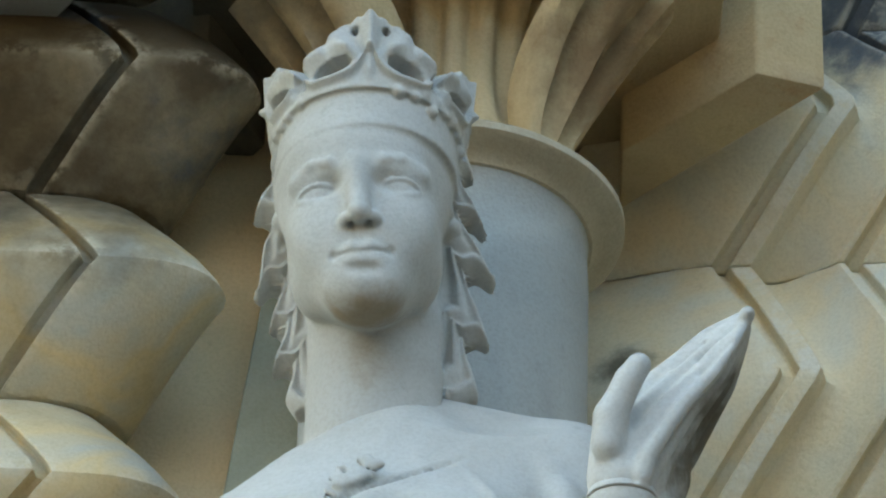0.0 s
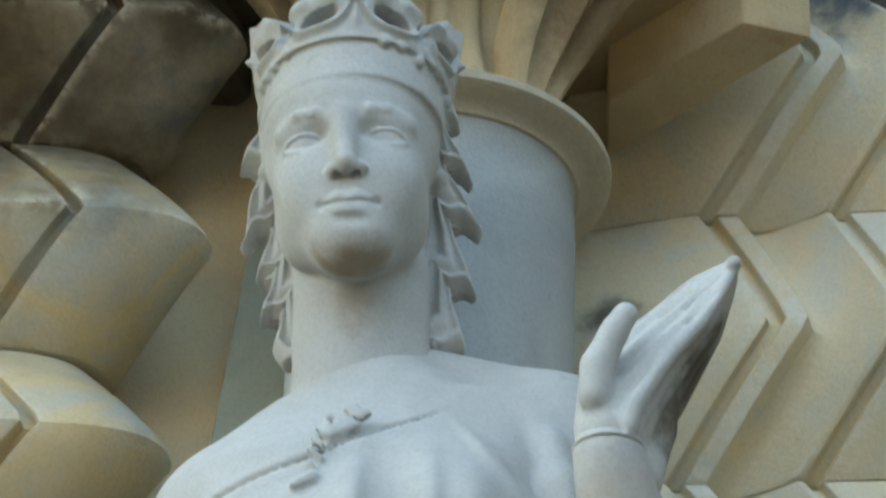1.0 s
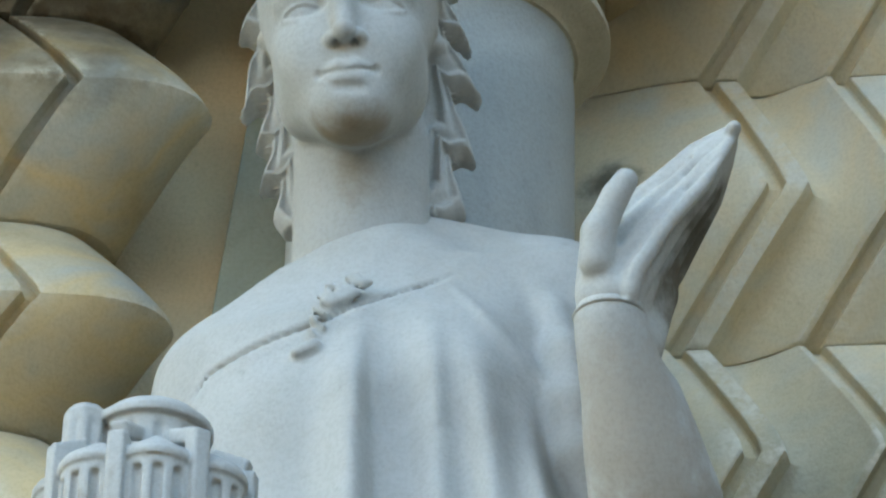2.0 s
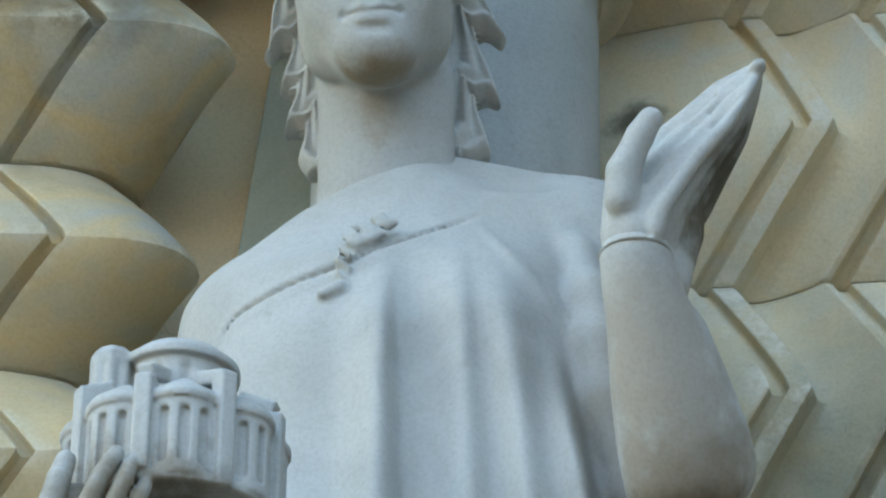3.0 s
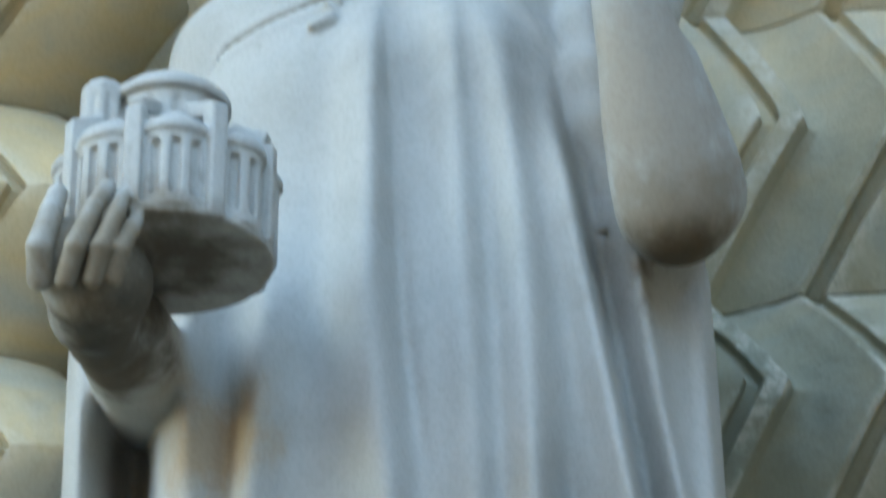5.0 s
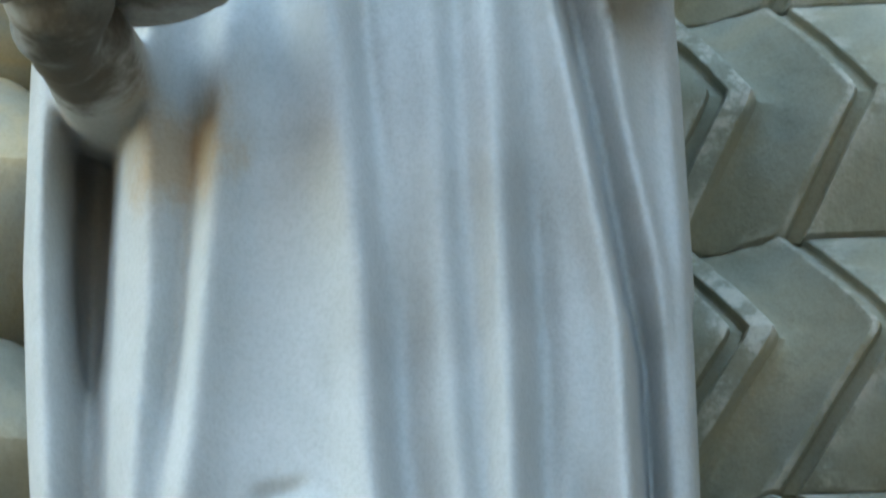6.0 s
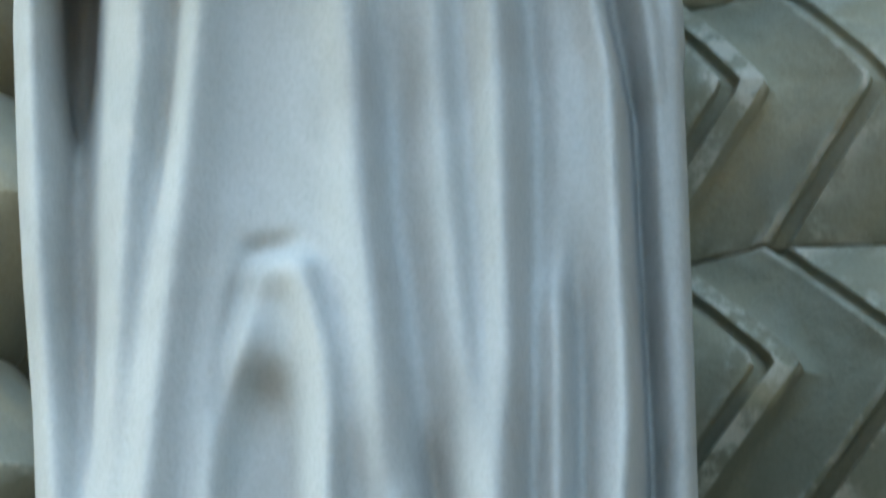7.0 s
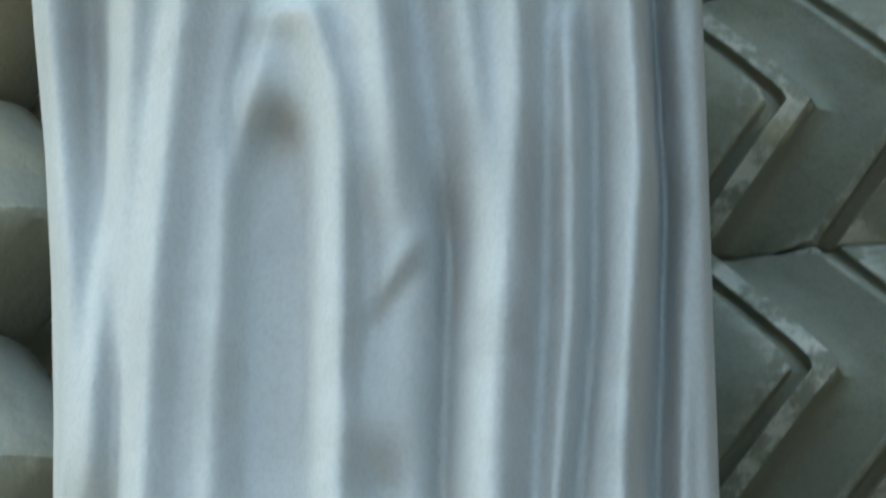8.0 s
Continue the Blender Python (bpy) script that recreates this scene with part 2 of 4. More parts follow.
knee_x = [0.334, 0.360, 0.319, 0.291, 0.270, 0.282, 0.304, 0.318, 0.32, 0.32]
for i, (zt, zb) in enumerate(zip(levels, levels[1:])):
    chevron_stone(wall_right, (zt, knees[i], zb, valley[i], knee_x[i], valley[i + 1]), moulding_right(), lambda x: 3.24 - 0.10 * (x - 0.15), 0.072, 3.4, 10 + i, LIT_SAND, 0.3 if i < 4 else 1.6)

wall_left = tagged(new("wall_left"), "buff sandstone jamb with a fat zigzag roll moulding", "wall", kind="structure")
l_levels = [4.31, 4.09, 3.865, 3.642, 3.432, 3.195, 2.959, 2.735, 2.545, 2.325, 2.1]
l_knee_x = [-0.27, -0.29, -0.310, -0.331, -0.344, -0.344, -0.330, -0.325, -0.325, -0.325]
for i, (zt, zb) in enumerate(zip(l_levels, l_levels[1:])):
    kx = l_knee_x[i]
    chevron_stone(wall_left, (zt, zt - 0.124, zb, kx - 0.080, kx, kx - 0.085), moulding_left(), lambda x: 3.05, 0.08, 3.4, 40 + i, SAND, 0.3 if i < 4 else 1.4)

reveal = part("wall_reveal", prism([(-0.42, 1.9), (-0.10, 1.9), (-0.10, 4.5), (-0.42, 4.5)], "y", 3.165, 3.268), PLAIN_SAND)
tagged(reveal, "smooth buff sandstone reveal beside the roll moulding", "wall", kind="structure")
pilaster = part("pilaster", prism([(-0.215, 3.3), (-0.06, 3.3), (-0.06, 4.4), (-0.095, 4.4)], "y", 3.10, 3.27, 0.003), GREEN)
tagged(pilaster, "greenish worn sandstone slab behind the shaft", "pilaster", kind="structure")


# ---- column with its ring and capital ----
column = tagged(new("column"), "grey sandstone column with a ring and a tawny leaf capital", "column")
CX, CY = 0.005, 3.06
part("shaft", lathe([(0.126, 0.0), (0.126, 3.78), (0.124, 3.822), (0.127, 3.828)], 72, CX, CY), SHAFT, column, "smooth grey shaft")
ring = [(0.12, 3.824), (0.129, 3.826), (0.132, 3.830), (0.142, 3.836), (0.153, 3.839), (0.158, 3.843), (0.158, 3.850), (0.153, 3.855), (0.143, 3.858), (0.120, 3.860)]
part("neck_ring", lathe(ring, 72, CX, CY), RING, column, "buff ring under the capital")


def leaf_bell():
    """The capital's bell: upright leaves with hollow ribs between them, spreading towards the top."""
    bm = bmesh.new()
    seg, rows = 144, 22
    rings = []
    for i in range(rows):
        s = i / (rows - 1)
        z = 3.856 + 0.212 * s
        r0 = 0.116 - 0.030 * math.sin(math.pi * min(1.0, s * 1.6) / 2) + 0.02 * s ** 4
        row = []
        for k in range(seg):
            a = 2 * math.pi * k / seg
            flute = 0.5 + 0.5 * math.cos(a * 18 + 0.4)
            r = r0 - (0.004 + 0.012 * s) * flute ** 2.2
            row.append(bm.verts.new((CX + r * math.cos(a), CY + r * math.sin(a), z)))
        rings.append(row)
    for a, b in zip(rings, rings[1:]):
        for k in range(seg):
            j = (k + 1) % seg
            bm.faces.new((a[k], a[j], b[j], b[k]))
    bm.faces.new(rings[-1])
    return bm


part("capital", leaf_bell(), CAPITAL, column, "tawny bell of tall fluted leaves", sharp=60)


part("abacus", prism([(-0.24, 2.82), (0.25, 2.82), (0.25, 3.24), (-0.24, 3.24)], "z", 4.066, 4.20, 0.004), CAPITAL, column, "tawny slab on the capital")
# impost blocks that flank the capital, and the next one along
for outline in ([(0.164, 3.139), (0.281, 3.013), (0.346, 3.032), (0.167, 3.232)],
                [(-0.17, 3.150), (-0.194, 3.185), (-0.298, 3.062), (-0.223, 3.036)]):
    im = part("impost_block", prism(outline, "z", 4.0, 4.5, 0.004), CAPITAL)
    tagged(im, "sharp-edged tawny sandstone impost block beside the capital", "impost", "impost blocks", "structure")
# only its corner shows; the forward part is added to shade the jamb
im = part("impost_block", prism([(-0.395, 3.04), (-0.42, 3.25), (-0.9, 3.25), (-0.9, 2.25), (-0.30, 2.25), (-0.27, 2.88)], "z", 4.03, 4.5, 0.008), SHAFT)
tagged(im, "pale worn impost block above the roll moulding, extended unseen to cast shade", "impost", "impost blocks", "structure")
# big folded leaf under each corner of the slab


def corner_leaf(a):
    bm = bmesh.new()
    rows, cols = 14, 13
    grid = []
    for i in range(rows):
        s = i / (rows - 1)
        row = []
        for j in range(cols):
            t = 2 * j / (cols - 1) - 1
            half = 0.020 + 0.070 * s * (1.1 - 0.45 * s)
            fold = 0.014 * math.cos(t * 8.5 + 1.2 * s) + 0.006 * math.cos(t * 17 - 2.0 * s)
            out = 0.116 + 0.020 * s + 0.10 * s ** 2.0 - 0.030 * abs(t) ** 1.5 * s + fold * min(1.0, 2.2 * s)
            along = half * t
            x = CX + out * math.cos(a) - along * math.sin(a)
            y = CY + out * math.sin(a) + along * math.cos(a)
            row.append(bm.verts.new((x, y, 3.858 + 0.165 * s ** 0.9 - 0.012 * abs(t) * s)))
        grid.append(row)
    for i in range(rows - 1):
        for j in range(cols - 1):
            bm.faces.new((grid[i][j], grid[i][j + 1], grid[i + 1][j + 1], grid[i + 1][j]))
    ret = bmesh.ops.extrude_face_region(bm, geom=bm.faces[:])
    bmesh.ops.translate(bm, verts=[v for v in ret["geom"] if isinstance(v, bmesh.types.BMVert)], vec=(-0.02 * math.cos(a), -0.02 * math.sin(a), 0.012))
    return bm


for a in (-42, -138):
    part("corner_leaf", corner_leaf(radians(a)), CAPITAL, column, "broad folded leaf", sharp=70)


# ---- the statue: one carved block, modelled as a field of distances ----
class Field:
    """Distances on a regular grid; forms are melted into it or cut out of it, and skin() gives the surface."""

    def __init__(self, lo, hi, step):
        self.lo, self.step = np.array(lo, dtype=np.float32), step
        n = [int(math.ceil((b - a) / step)) + 1 for a, b in zip(lo, hi)]
        self.axes = [np.float32(lo[i]) + np.float32(step) * np.arange(n[i], dtype=np.float32) for i in range(3)]
        self.v = np.full(n, 0.05, dtype=np.float32)

    def window(self, lo, hi):
        out = []
        for i in range(3):
            a = int(np.clip(math.floor((lo[i] - self.lo[i]) / self.step), 0, self.v.shape[i]))
            b = int(np.clip(math.ceil((hi[i] - self.lo[i]) / self.step) + 1, 0, self.v.shape[i]))
            out.append(slice(a, b))
        return tuple(out)

    def put(self, lo, hi, dist, k=0.0, cut=False):
        """Melts the form dist(x, y, z) in, within the box lo to hi, over a seam of width k; cut: carves it out."""
        win = self.window([c - 1.6 * k - 0.006 for c in lo], [c + 1.6 * k + 0.006 for c in hi])
        if any(s.stop <= s.start for s in win):
            return
        x = self.axes[0][win[0]][:, None, None]
        y = self.axes[1][win[1]][None, :, None]
        z = self.axes[2][win[2]][None, None, :]
        d = np.asarray(dist(x, y, z), dtype=np.float32)
        old = self.v[win]
        if cut:
            d = -d
        if k > 0:
            h = np.maximum(k - np.abs(old - d), 0.0) / k
            s = h * h * k * 0.25
        else:
            s = 0.0
        self.v[win] = np.maximum(old, d) + s if cut else np.minimum(old, d) - s

    def ball(self, c, r, k=0.0, cut=False, turn=None):
        """An ellipsoid; r: one radius or three; turn: degrees about x, y, z."""
        r = (r, r, r) if isinstance(r, (int, float)) else r
        big = max(r)
        m = Euler([radians(a) for a in turn]).to_matrix().transposed() if turn else None

        def dist(x, y, z):
            x, y, z = x - c[0], y - c[1], z - c[2]
            if m:
                x, y, z = (m[i][0] * x + m[i][1] * y + m[i][2] * z for i in range(3))
            q = np.sqrt((x / r[0]) ** 2 + (y / r[1]) ** 2 + (z / r[2]) ** 2)
            q2 = np.sqrt((x / r[0] ** 2) ** 2 + (y / r[1] ** 2) ** 2 + (z / r[2] ** 2) ** 2)
            return q * (q - 1) / np.maximum(q2, 1e-6)

        self.put([a - big for a in c], [a + big for a in c], dist, k, cut)

    def rod(self, a, b, ra, rb, k=0.0, cut=False):
        """A tapered rod with round ends."""
        a, b = np.array(a, dtype=np.float32), np.array(b, dtype=np.float32)
        ab = b - a
        ll = float(ab @ ab)

        def dist(x, y, z):
            px, py, pz = x - a[0], y - a[1], z - a[2]
            t = np.clip((px * ab[0] + py * ab[1] + pz * ab[2]) / ll, 0, 1)
            return np.sqrt((px - t * ab[0]) ** 2 + (py - t * ab[1]) ** 2 + (pz - t * ab[2]) ** 2) - (ra + (rb - ra) * t)

        m = max(ra, rb)
        self.put(np.minimum(a, b) - m, np.maximum(a, b) + m, dist, k, cut)

    def chain(self, pts, radii, k=0.0, cut=False):
        for p, q, r, s in zip(pts, pts[1:], radii, radii[1:]):
            self.rod(p, q, r, s, k, cut)

    def slab(self, c, half, k=0.0, cut=False, turn=None, soft=0.0):
        """A box with edges rounded by soft."""
        m = Euler([radians(a) for a in turn]).to_matrix().transposed() if turn else None
        big = math.sqrt(sum(h * h for h in half))

        def dist(x, y, z):
            x, y, z = x - c[0], y - c[1], z - c[2]
            if m:
                x, y, z = (m[i][0] * x + m[i][1] * y + m[i][2] * z for i in range(3))
            qx, qy, qz = np.abs(x) - half[0] + soft, np.abs(y) - half[1] + soft, np.abs(z) - half[2] + soft
            out = np.sqrt(np.maximum(qx, 0) ** 2 + np.maximum(qy, 0) ** 2 + np.maximum(qz, 0) ** 2)
            return out + np.minimum(np.maximum(np.maximum(qx, qy), qz), 0) - soft

        self.put([a - big for a in c], [a + big for a in c], dist, k, cut)

    def drum(self, c, r, z0, z1, k=0.0, cut=False, sides=0, turn=0.0):
        """An upright cylinder, or prism of that many sides."""
        def dist(x, y, z):
            x, y = x - c[0], y - c[1]
            if sides:
                a = np.arctan2(y, x) + turn
                step = 2 * math.pi / sides
                a = np.mod(a, step) - step / 2
                q = np.sqrt(x * x + y * y) * np.cos(a) - r * math.cos(step / 2)
            else:
                q = np.sqrt(x * x + y * y) - r
            return np.maximum(q, np.maximum(z0 - z, z - z1))

        self.put((c[0] - r, c[1] - r, z0), (c[0] + r, c[1] + r, z1), dist, k, cut)

    def smooth(self, passes, top=9.0):
        """Evens out seams, below the height top."""
        n = int(np.clip((top - self.lo[2]) / self.step, 4, self.v.shape[2]))
        for _ in range(passes):
            for d in range(3):
                a = np.moveaxis(self.v[:, :, :n], d, 0)
                a[1:-1] = 0.25 * a[:-2] + 0.5 * a[1:-1] + 0.25 * a[2:]

    def skin(self):
        """Surface nets: one corner for each cell that the surface crosses, one quad for each edge that it crosses."""
        v = self.v
        s = v < 0
        nx, ny, nz = v.shape
        c = np.zeros((nx - 1, ny - 1, nz - 1), dtype=np.uint8)
        corners = [(i, j, k) for i in (0, 1) for j in (0, 1) for k in (0, 1)]
        for i, j, k in corners:
            c += s[i:nx - 1 + i, j:ny - 1 + j, k:nz - 1 + k]
        cells = np.argwhere((c > 0) & (c < 8))
        vals = {o: v[cells[:, 0] + o[0], cells[:, 1] + o[1], cells[:, 2] + o[2]] for o in corners}
        total = np.zeros((len(cells), 3))
        count = np.zeros(len(cells))
        for a in corners:
            for d in range(3):
                if a[d]:
                    continue
                b = tuple(a[i] + (i == d) for i in range(3))
                va, vb = vals[a], vals[b]
                cross = (va < 0) != (vb < 0)
                t = np.where(cross, va / np.where(cross, va - vb, 1), 0)
                for i in range(3):
                    total[:, i] += np.where(cross, a[i] + (t if i == d else 0), 0)
                count += cross
        verts = (cells + total / count[:, None]) * self.step + self.lo
        index = np.full(c.shape, -1, dtype=np.int64)
        index[cells[:, 0], cells[:, 1], cells[:, 2]] = np.arange(len(cells))
        quads = []
        for d in range(3):
            e, f = (d + 1) % 3, (d + 2) % 3
            lo = [slice(None)] * 3
            hi = [slice(None)] * 3
            lo[d], hi[d] = slice(0, -1), slice(1, None)
            flip = s[tuple(lo)] != s[tuple(hi)]
            at = np.argwhere(flip)
            ok = (at[:, e] > 0) & (at[:, f] > 0) & (at[:, e] < v.shape[e] - 1) & (at[:, f] < v.shape[f] - 1)
            at = at[ok]
            inside = s[tuple(at.T)]
            q = []
            for de, df in ((-1, -1), (0, -1), (0, 0), (-1, 0)):
                p = at.copy()
                p[:, e] += de
                p[:, f] += df
                q.append(index[tuple(p.T)])
            q = np.stack(q, 1)
            q[~inside] = q[~inside][:, ::-1]
            quads.append(q)
        return verts, np.concatenate(quads)


def ridge(x, z, line, width, amp, top, bottom, fade=0.06, steep=0.0):
    """One fold of cloth: amp high and width wide, along a line of (z, x) from top down; steep: its shaded flank is the sharper."""
    zs, xs = [p[0] for p in line][::-1], [p[1] for p in line][::-1]
    u = (x - np.interp(z, zs, xs)) / width
    if steep:
        u = np.where(u * steep > 0, u * (1 + abs(steep)), u)
    a = np.clip((top - z) / fade, 0, 1) * np.clip((z - bottom) / fade, 0, 1)
    return amp * a * a * (3 - 2 * a) * np.exp(-u * u)


def drapery(x, z):
    """How far the cloth stands out from the bare body."""
    d = 0.0015 * np.sin(x * 95 + 1.3 * np.sin(z * 7)) * np.clip((3.30 - z) / 0.2, 0, 1)
    # long crease from the breast, with its ridges
    d = d + ridge(x, z, [(3.30, -0.040), (3.12, -0.028), (3.05, -0.023), (2.89, -0.003)], 0.007, -0.014, 3.34, 2.87, 0.14, 1)
    d = d + ridge(x, z, [(3.35, -0.050), (3.05, -0.047), (2.815, -0.022), (2.69, -0.014), (2.58, -0.002), (2.46, 0.006)], 0.023, 0.033, 3.38, 2.44, 0.16, 0.8)
    d = d + ridge(x, z, [(2.90, 0.000), (2.73, 0.006), (2.65, 0.018), (2.50, 0.036), (2.35, 0.029), (2.1, 0.03)], 0.016, -0.024, 2.90, 2.1, 0.12)
    d = d + ridge(x, z, [(2.58, 0.026), (2.50, 0.037), (2.35, 0.032), (2.1, 0.03)], 0.009, -0.028, 2.57, 2.1, 0.06)
    d = d + ridge(x, z, [(3.36, 0.005), (3.10, 0.021), (2.82, 0.035), (2.55, 0.058), (2.40, 0.052), (2.1, 0.05)], 0.016, 0.017, 3.38, 2.46, 0.16, 0.6)
    d = d + ridge(x, z, [(3.30, 0.032), (3.10, 0.046), (2.82, 0.058), (2.55, 0.072)], 0.010, -0.011, 3.32, 2.5, 0.16)
    d = d + ridge(x, z, [(3.33, 0.040), (3.10, 0.062), (2.78, 0.079), (2.60, 0.085), (2.37, 0.067), (2.1, 0.06)], 0.021, 0.031, 3.36, 2.1, 0.16)
    d = d + ridge(x, z, [(3.0, 0.090), (2.80, 0.103), (2.60, 0.103), (2.45, 0.100), (2.2, 0.085)], 0.013, -0.030, 3.02, 2.15, 0.14)
    d = d + ridge(x, z, [(2.70, 0.116), (2.62, 0.119), (2.47, 0.119), (2.3, 0.105)], 0.012, 0.024, 2.69, 2.15, 0.06, 0.7)
    d = d + ridge(x, z, [(2.75, 0.132), (2.60, 0.137), (2.45, 0.134), (2.3, 0.118)], 0.009, -0.026, 2.74, 2.15, 0.1)
    # the mantle's edge and what hangs behind it
    d = d + ridge(x, z, [(3.36, 0.068), (3.19, 0.093), (3.10, 0.108), (2.89, 0.147), (2.82, 0.160), (2.57, 0.169), (2.36, 0.153), (2.1, 0.148)], 0.015, 0.034, 3.30, 2.1, 0.14, 0.7)
    d = d + ridge(x, z, [(3.25, 0.112), (3.10, 0.127), (2.89, 0.164), (2.82, 0.179), (2.55, 0.189), (2.36, 0.177), (2.1, 0.173)], 0.011, -0.036, 3.24, 2.1, 0.06)
    d = d + ridge(x, z, [(3.2, 0.140), (3.0, 0.165), (2.88, 0.190), (2.55, 0.197), (2.1, 0.19)], 0.006, 0.014, 3.2, 2.1, 0.05)
    d = d + ridge(x, z, [(3.16, 0.20), (2.88, 0.210), (2.59, 0.212), (2.1, 0.215)], 0.009, 0.012, 3.17, 2.1, 0.05)
    # the side below the model
    d = d + ridge(x, z, [(3.10, -0.262), (2.90, -0.258), (2.70, -0.246), (2.50, -0.226), (2.2, -0.215)], 0.014, 0.022, 3.12, 2.1, 0.05)
    d = d + ridge(x, z, [(3.12, -0.222), (2.90, -0.222), (2.70, -0.216), (2.5, -0.200)], 0.020, -0.062, 3.38, 2.70, 0.26)
    d = d + ridge(x, z, [(3.12, -0.222), (2.90, -0.222), (2.70, -0.214), (2.5, -0.198)], 0.016, -0.026, 3.30, 2.42, 0.30)
    d = d + ridge(x, z, [(3.15, -0.184), (3.01, -0.182), (2.83, -0.176), (2.6, -0.19), (2.4, -0.205)], 0.016, 0.022, 3.14, 2.30, 0.06, -0.8)
    d = d + ridge(x, z, [(3.06, -0.152), (2.93, -0.147), (2.80, -0.156), (2.72, -0.165)], 0.009, -0.014, 3.05, 2.68, 0.10)
    d = d + ridge(x, z, [(3.10, -0.122), (2.92, -0.130), (2.74, -0.142), (2.47, -0.166), (2.2, -0.175)], 0.019, 0.030, 3.10, 2.15, 0.10, -0.6)
    d = d + ridge(x, z, [(2.60, -0.198), (2.50, -0.196), (2.35, -0.192), (2.2, -0.19)], 0.006, -0.010, 2.62, 2.15, 0.08)
    d = d + ridge(x, z, [(3.05, -0.090), (2.85, -0.093), (2.70, -0.100)], 0.026, -0.003, 3.05, 2.62, 0.12)
    # the caught fold, the arch under it and the hollow within
    d = d + ridge(x, z, [(2.688, -0.091), (2.67, -0.098), (2.62, -0.108), (2.56, -0.115)], 0.007, -0.017, 2.695, 2.54, 0.045, -0.6)
    u = np.clip((x + 0.082) / 0.024, -1, 1)
    arc = 2.684 + 0.004 * u
    d = d - 0.014 * np.exp(-((z - arc) / 0.006) ** 2) * np.exp(-((x + 0.080) / 0.018) ** 4)
    d = d + 0.012 * np.exp(-((z - arc + 0.022) / 0.014) ** 2) * np.exp(-((x + 0.075) / 0.022) ** 2)
    d = d + ridge(x, z, [(2.66, -0.058), (2.60, -0.042), (2.52, -0.036), (2.3, -0.036)], 0.011, 0.024, 2.68, 2.2, 0.03)
    d = d + ridge(x, z, [(2.62, -0.098), (2.55, -0.112), (2.4, -0.125), (2.2, -0.13)], 0.014, 0.012, 2.66, 2.2, 0.05)
    q = np.sqrt(((x + 0.082) / 0.027) ** 2 + (np.maximum(z - 2.545, 0) / 0.048) ** 2)
    d = d - 0.033 / (1 + np.exp(np.minimum((q - 1) * 8, 50))) * np.clip((z - 2.15) / 0.2, 0, 1)
    d = d + ridge(x, z, [(2.56, -0.054), (2.45, -0.052), (2.3, -0.053)], 0.006, 0.012, 2.58, 2.2, 0.03, 0.9)
    d = d + ridge(x, z, [(2.52, -0.024), (2.44, -0.020), (2.38, -0.026)], 0.009, -0.014, 2.56, 2.36, 0.05)
    # the loop that turns back on itself near the hem
    t = np.clip((x + 0.02) / 0.036, -0.4, 1.2)
    edge = 2.432 + 0.048 * t
    d = d - 0.007 * np.exp(-((z - edge) / 0.009) ** 2) * np.exp(-((x - 0.0) / 0.020) ** 4)
    d = d + 0.008 * np.exp(-((z - edge - 0.018) / 0.012) ** 2) * np.exp(-((x - 0.002) / 0.020) ** 4)
    d = d - 0.025 * np.exp(-(((x + 0.012) / 0.022) ** 2 + ((z - 2.325) / 0.03) ** 2))
    # small tucks
    d = d - 0.006 * np.exp(-(((x + 0.178 + (z - 2.76) * 0.7) / 0.004) ** 2 + ((z - 2.765) / 0.012) ** 2))
    # breast and belly
    d = d + 0.020 * np.exp(-(((x - 0.03) / 0.055) ** 2 + ((z - 3.30) / 0.06) ** 2))
    d = d + 0.014 * np.exp(-(((x + 0.10) / 0.055) ** 2 + ((z - 3.28) / 0.06) ** 2))
    for k, (a, b) in enumerate(((0.070, 3.33), (0.080, 3.30), (0.062, 3.36))):
        d = d + 0.004 * np.exp(-(((x - a - (3.33 - z) * 0.55) / 0.006) ** 2 + ((z - b) / 0.035) ** 2))
    d = d * 0.88
    # neckline cord
    line = np.interp(x, [-0.19, -0.165, -0.08, -0.02, 0.03], [3.27, 3.314, 3.345, 3.385, 3.418])
    d = d + 0.0022 * np.exp(-((z - line + 0.008) / 0.008) ** 2) * np.clip((0.03 - x) / 0.05, 0, 1) * np.clip((x + 0.185) / 0.02, 0, 1) - 0.0075 * np.exp(-((z - line) / 0.0028) ** 2) * np.clip((0.03 - x) / 0.03, 0, 1) * np.clip((x + 0.185) / 0.02, 0, 1)
    return d


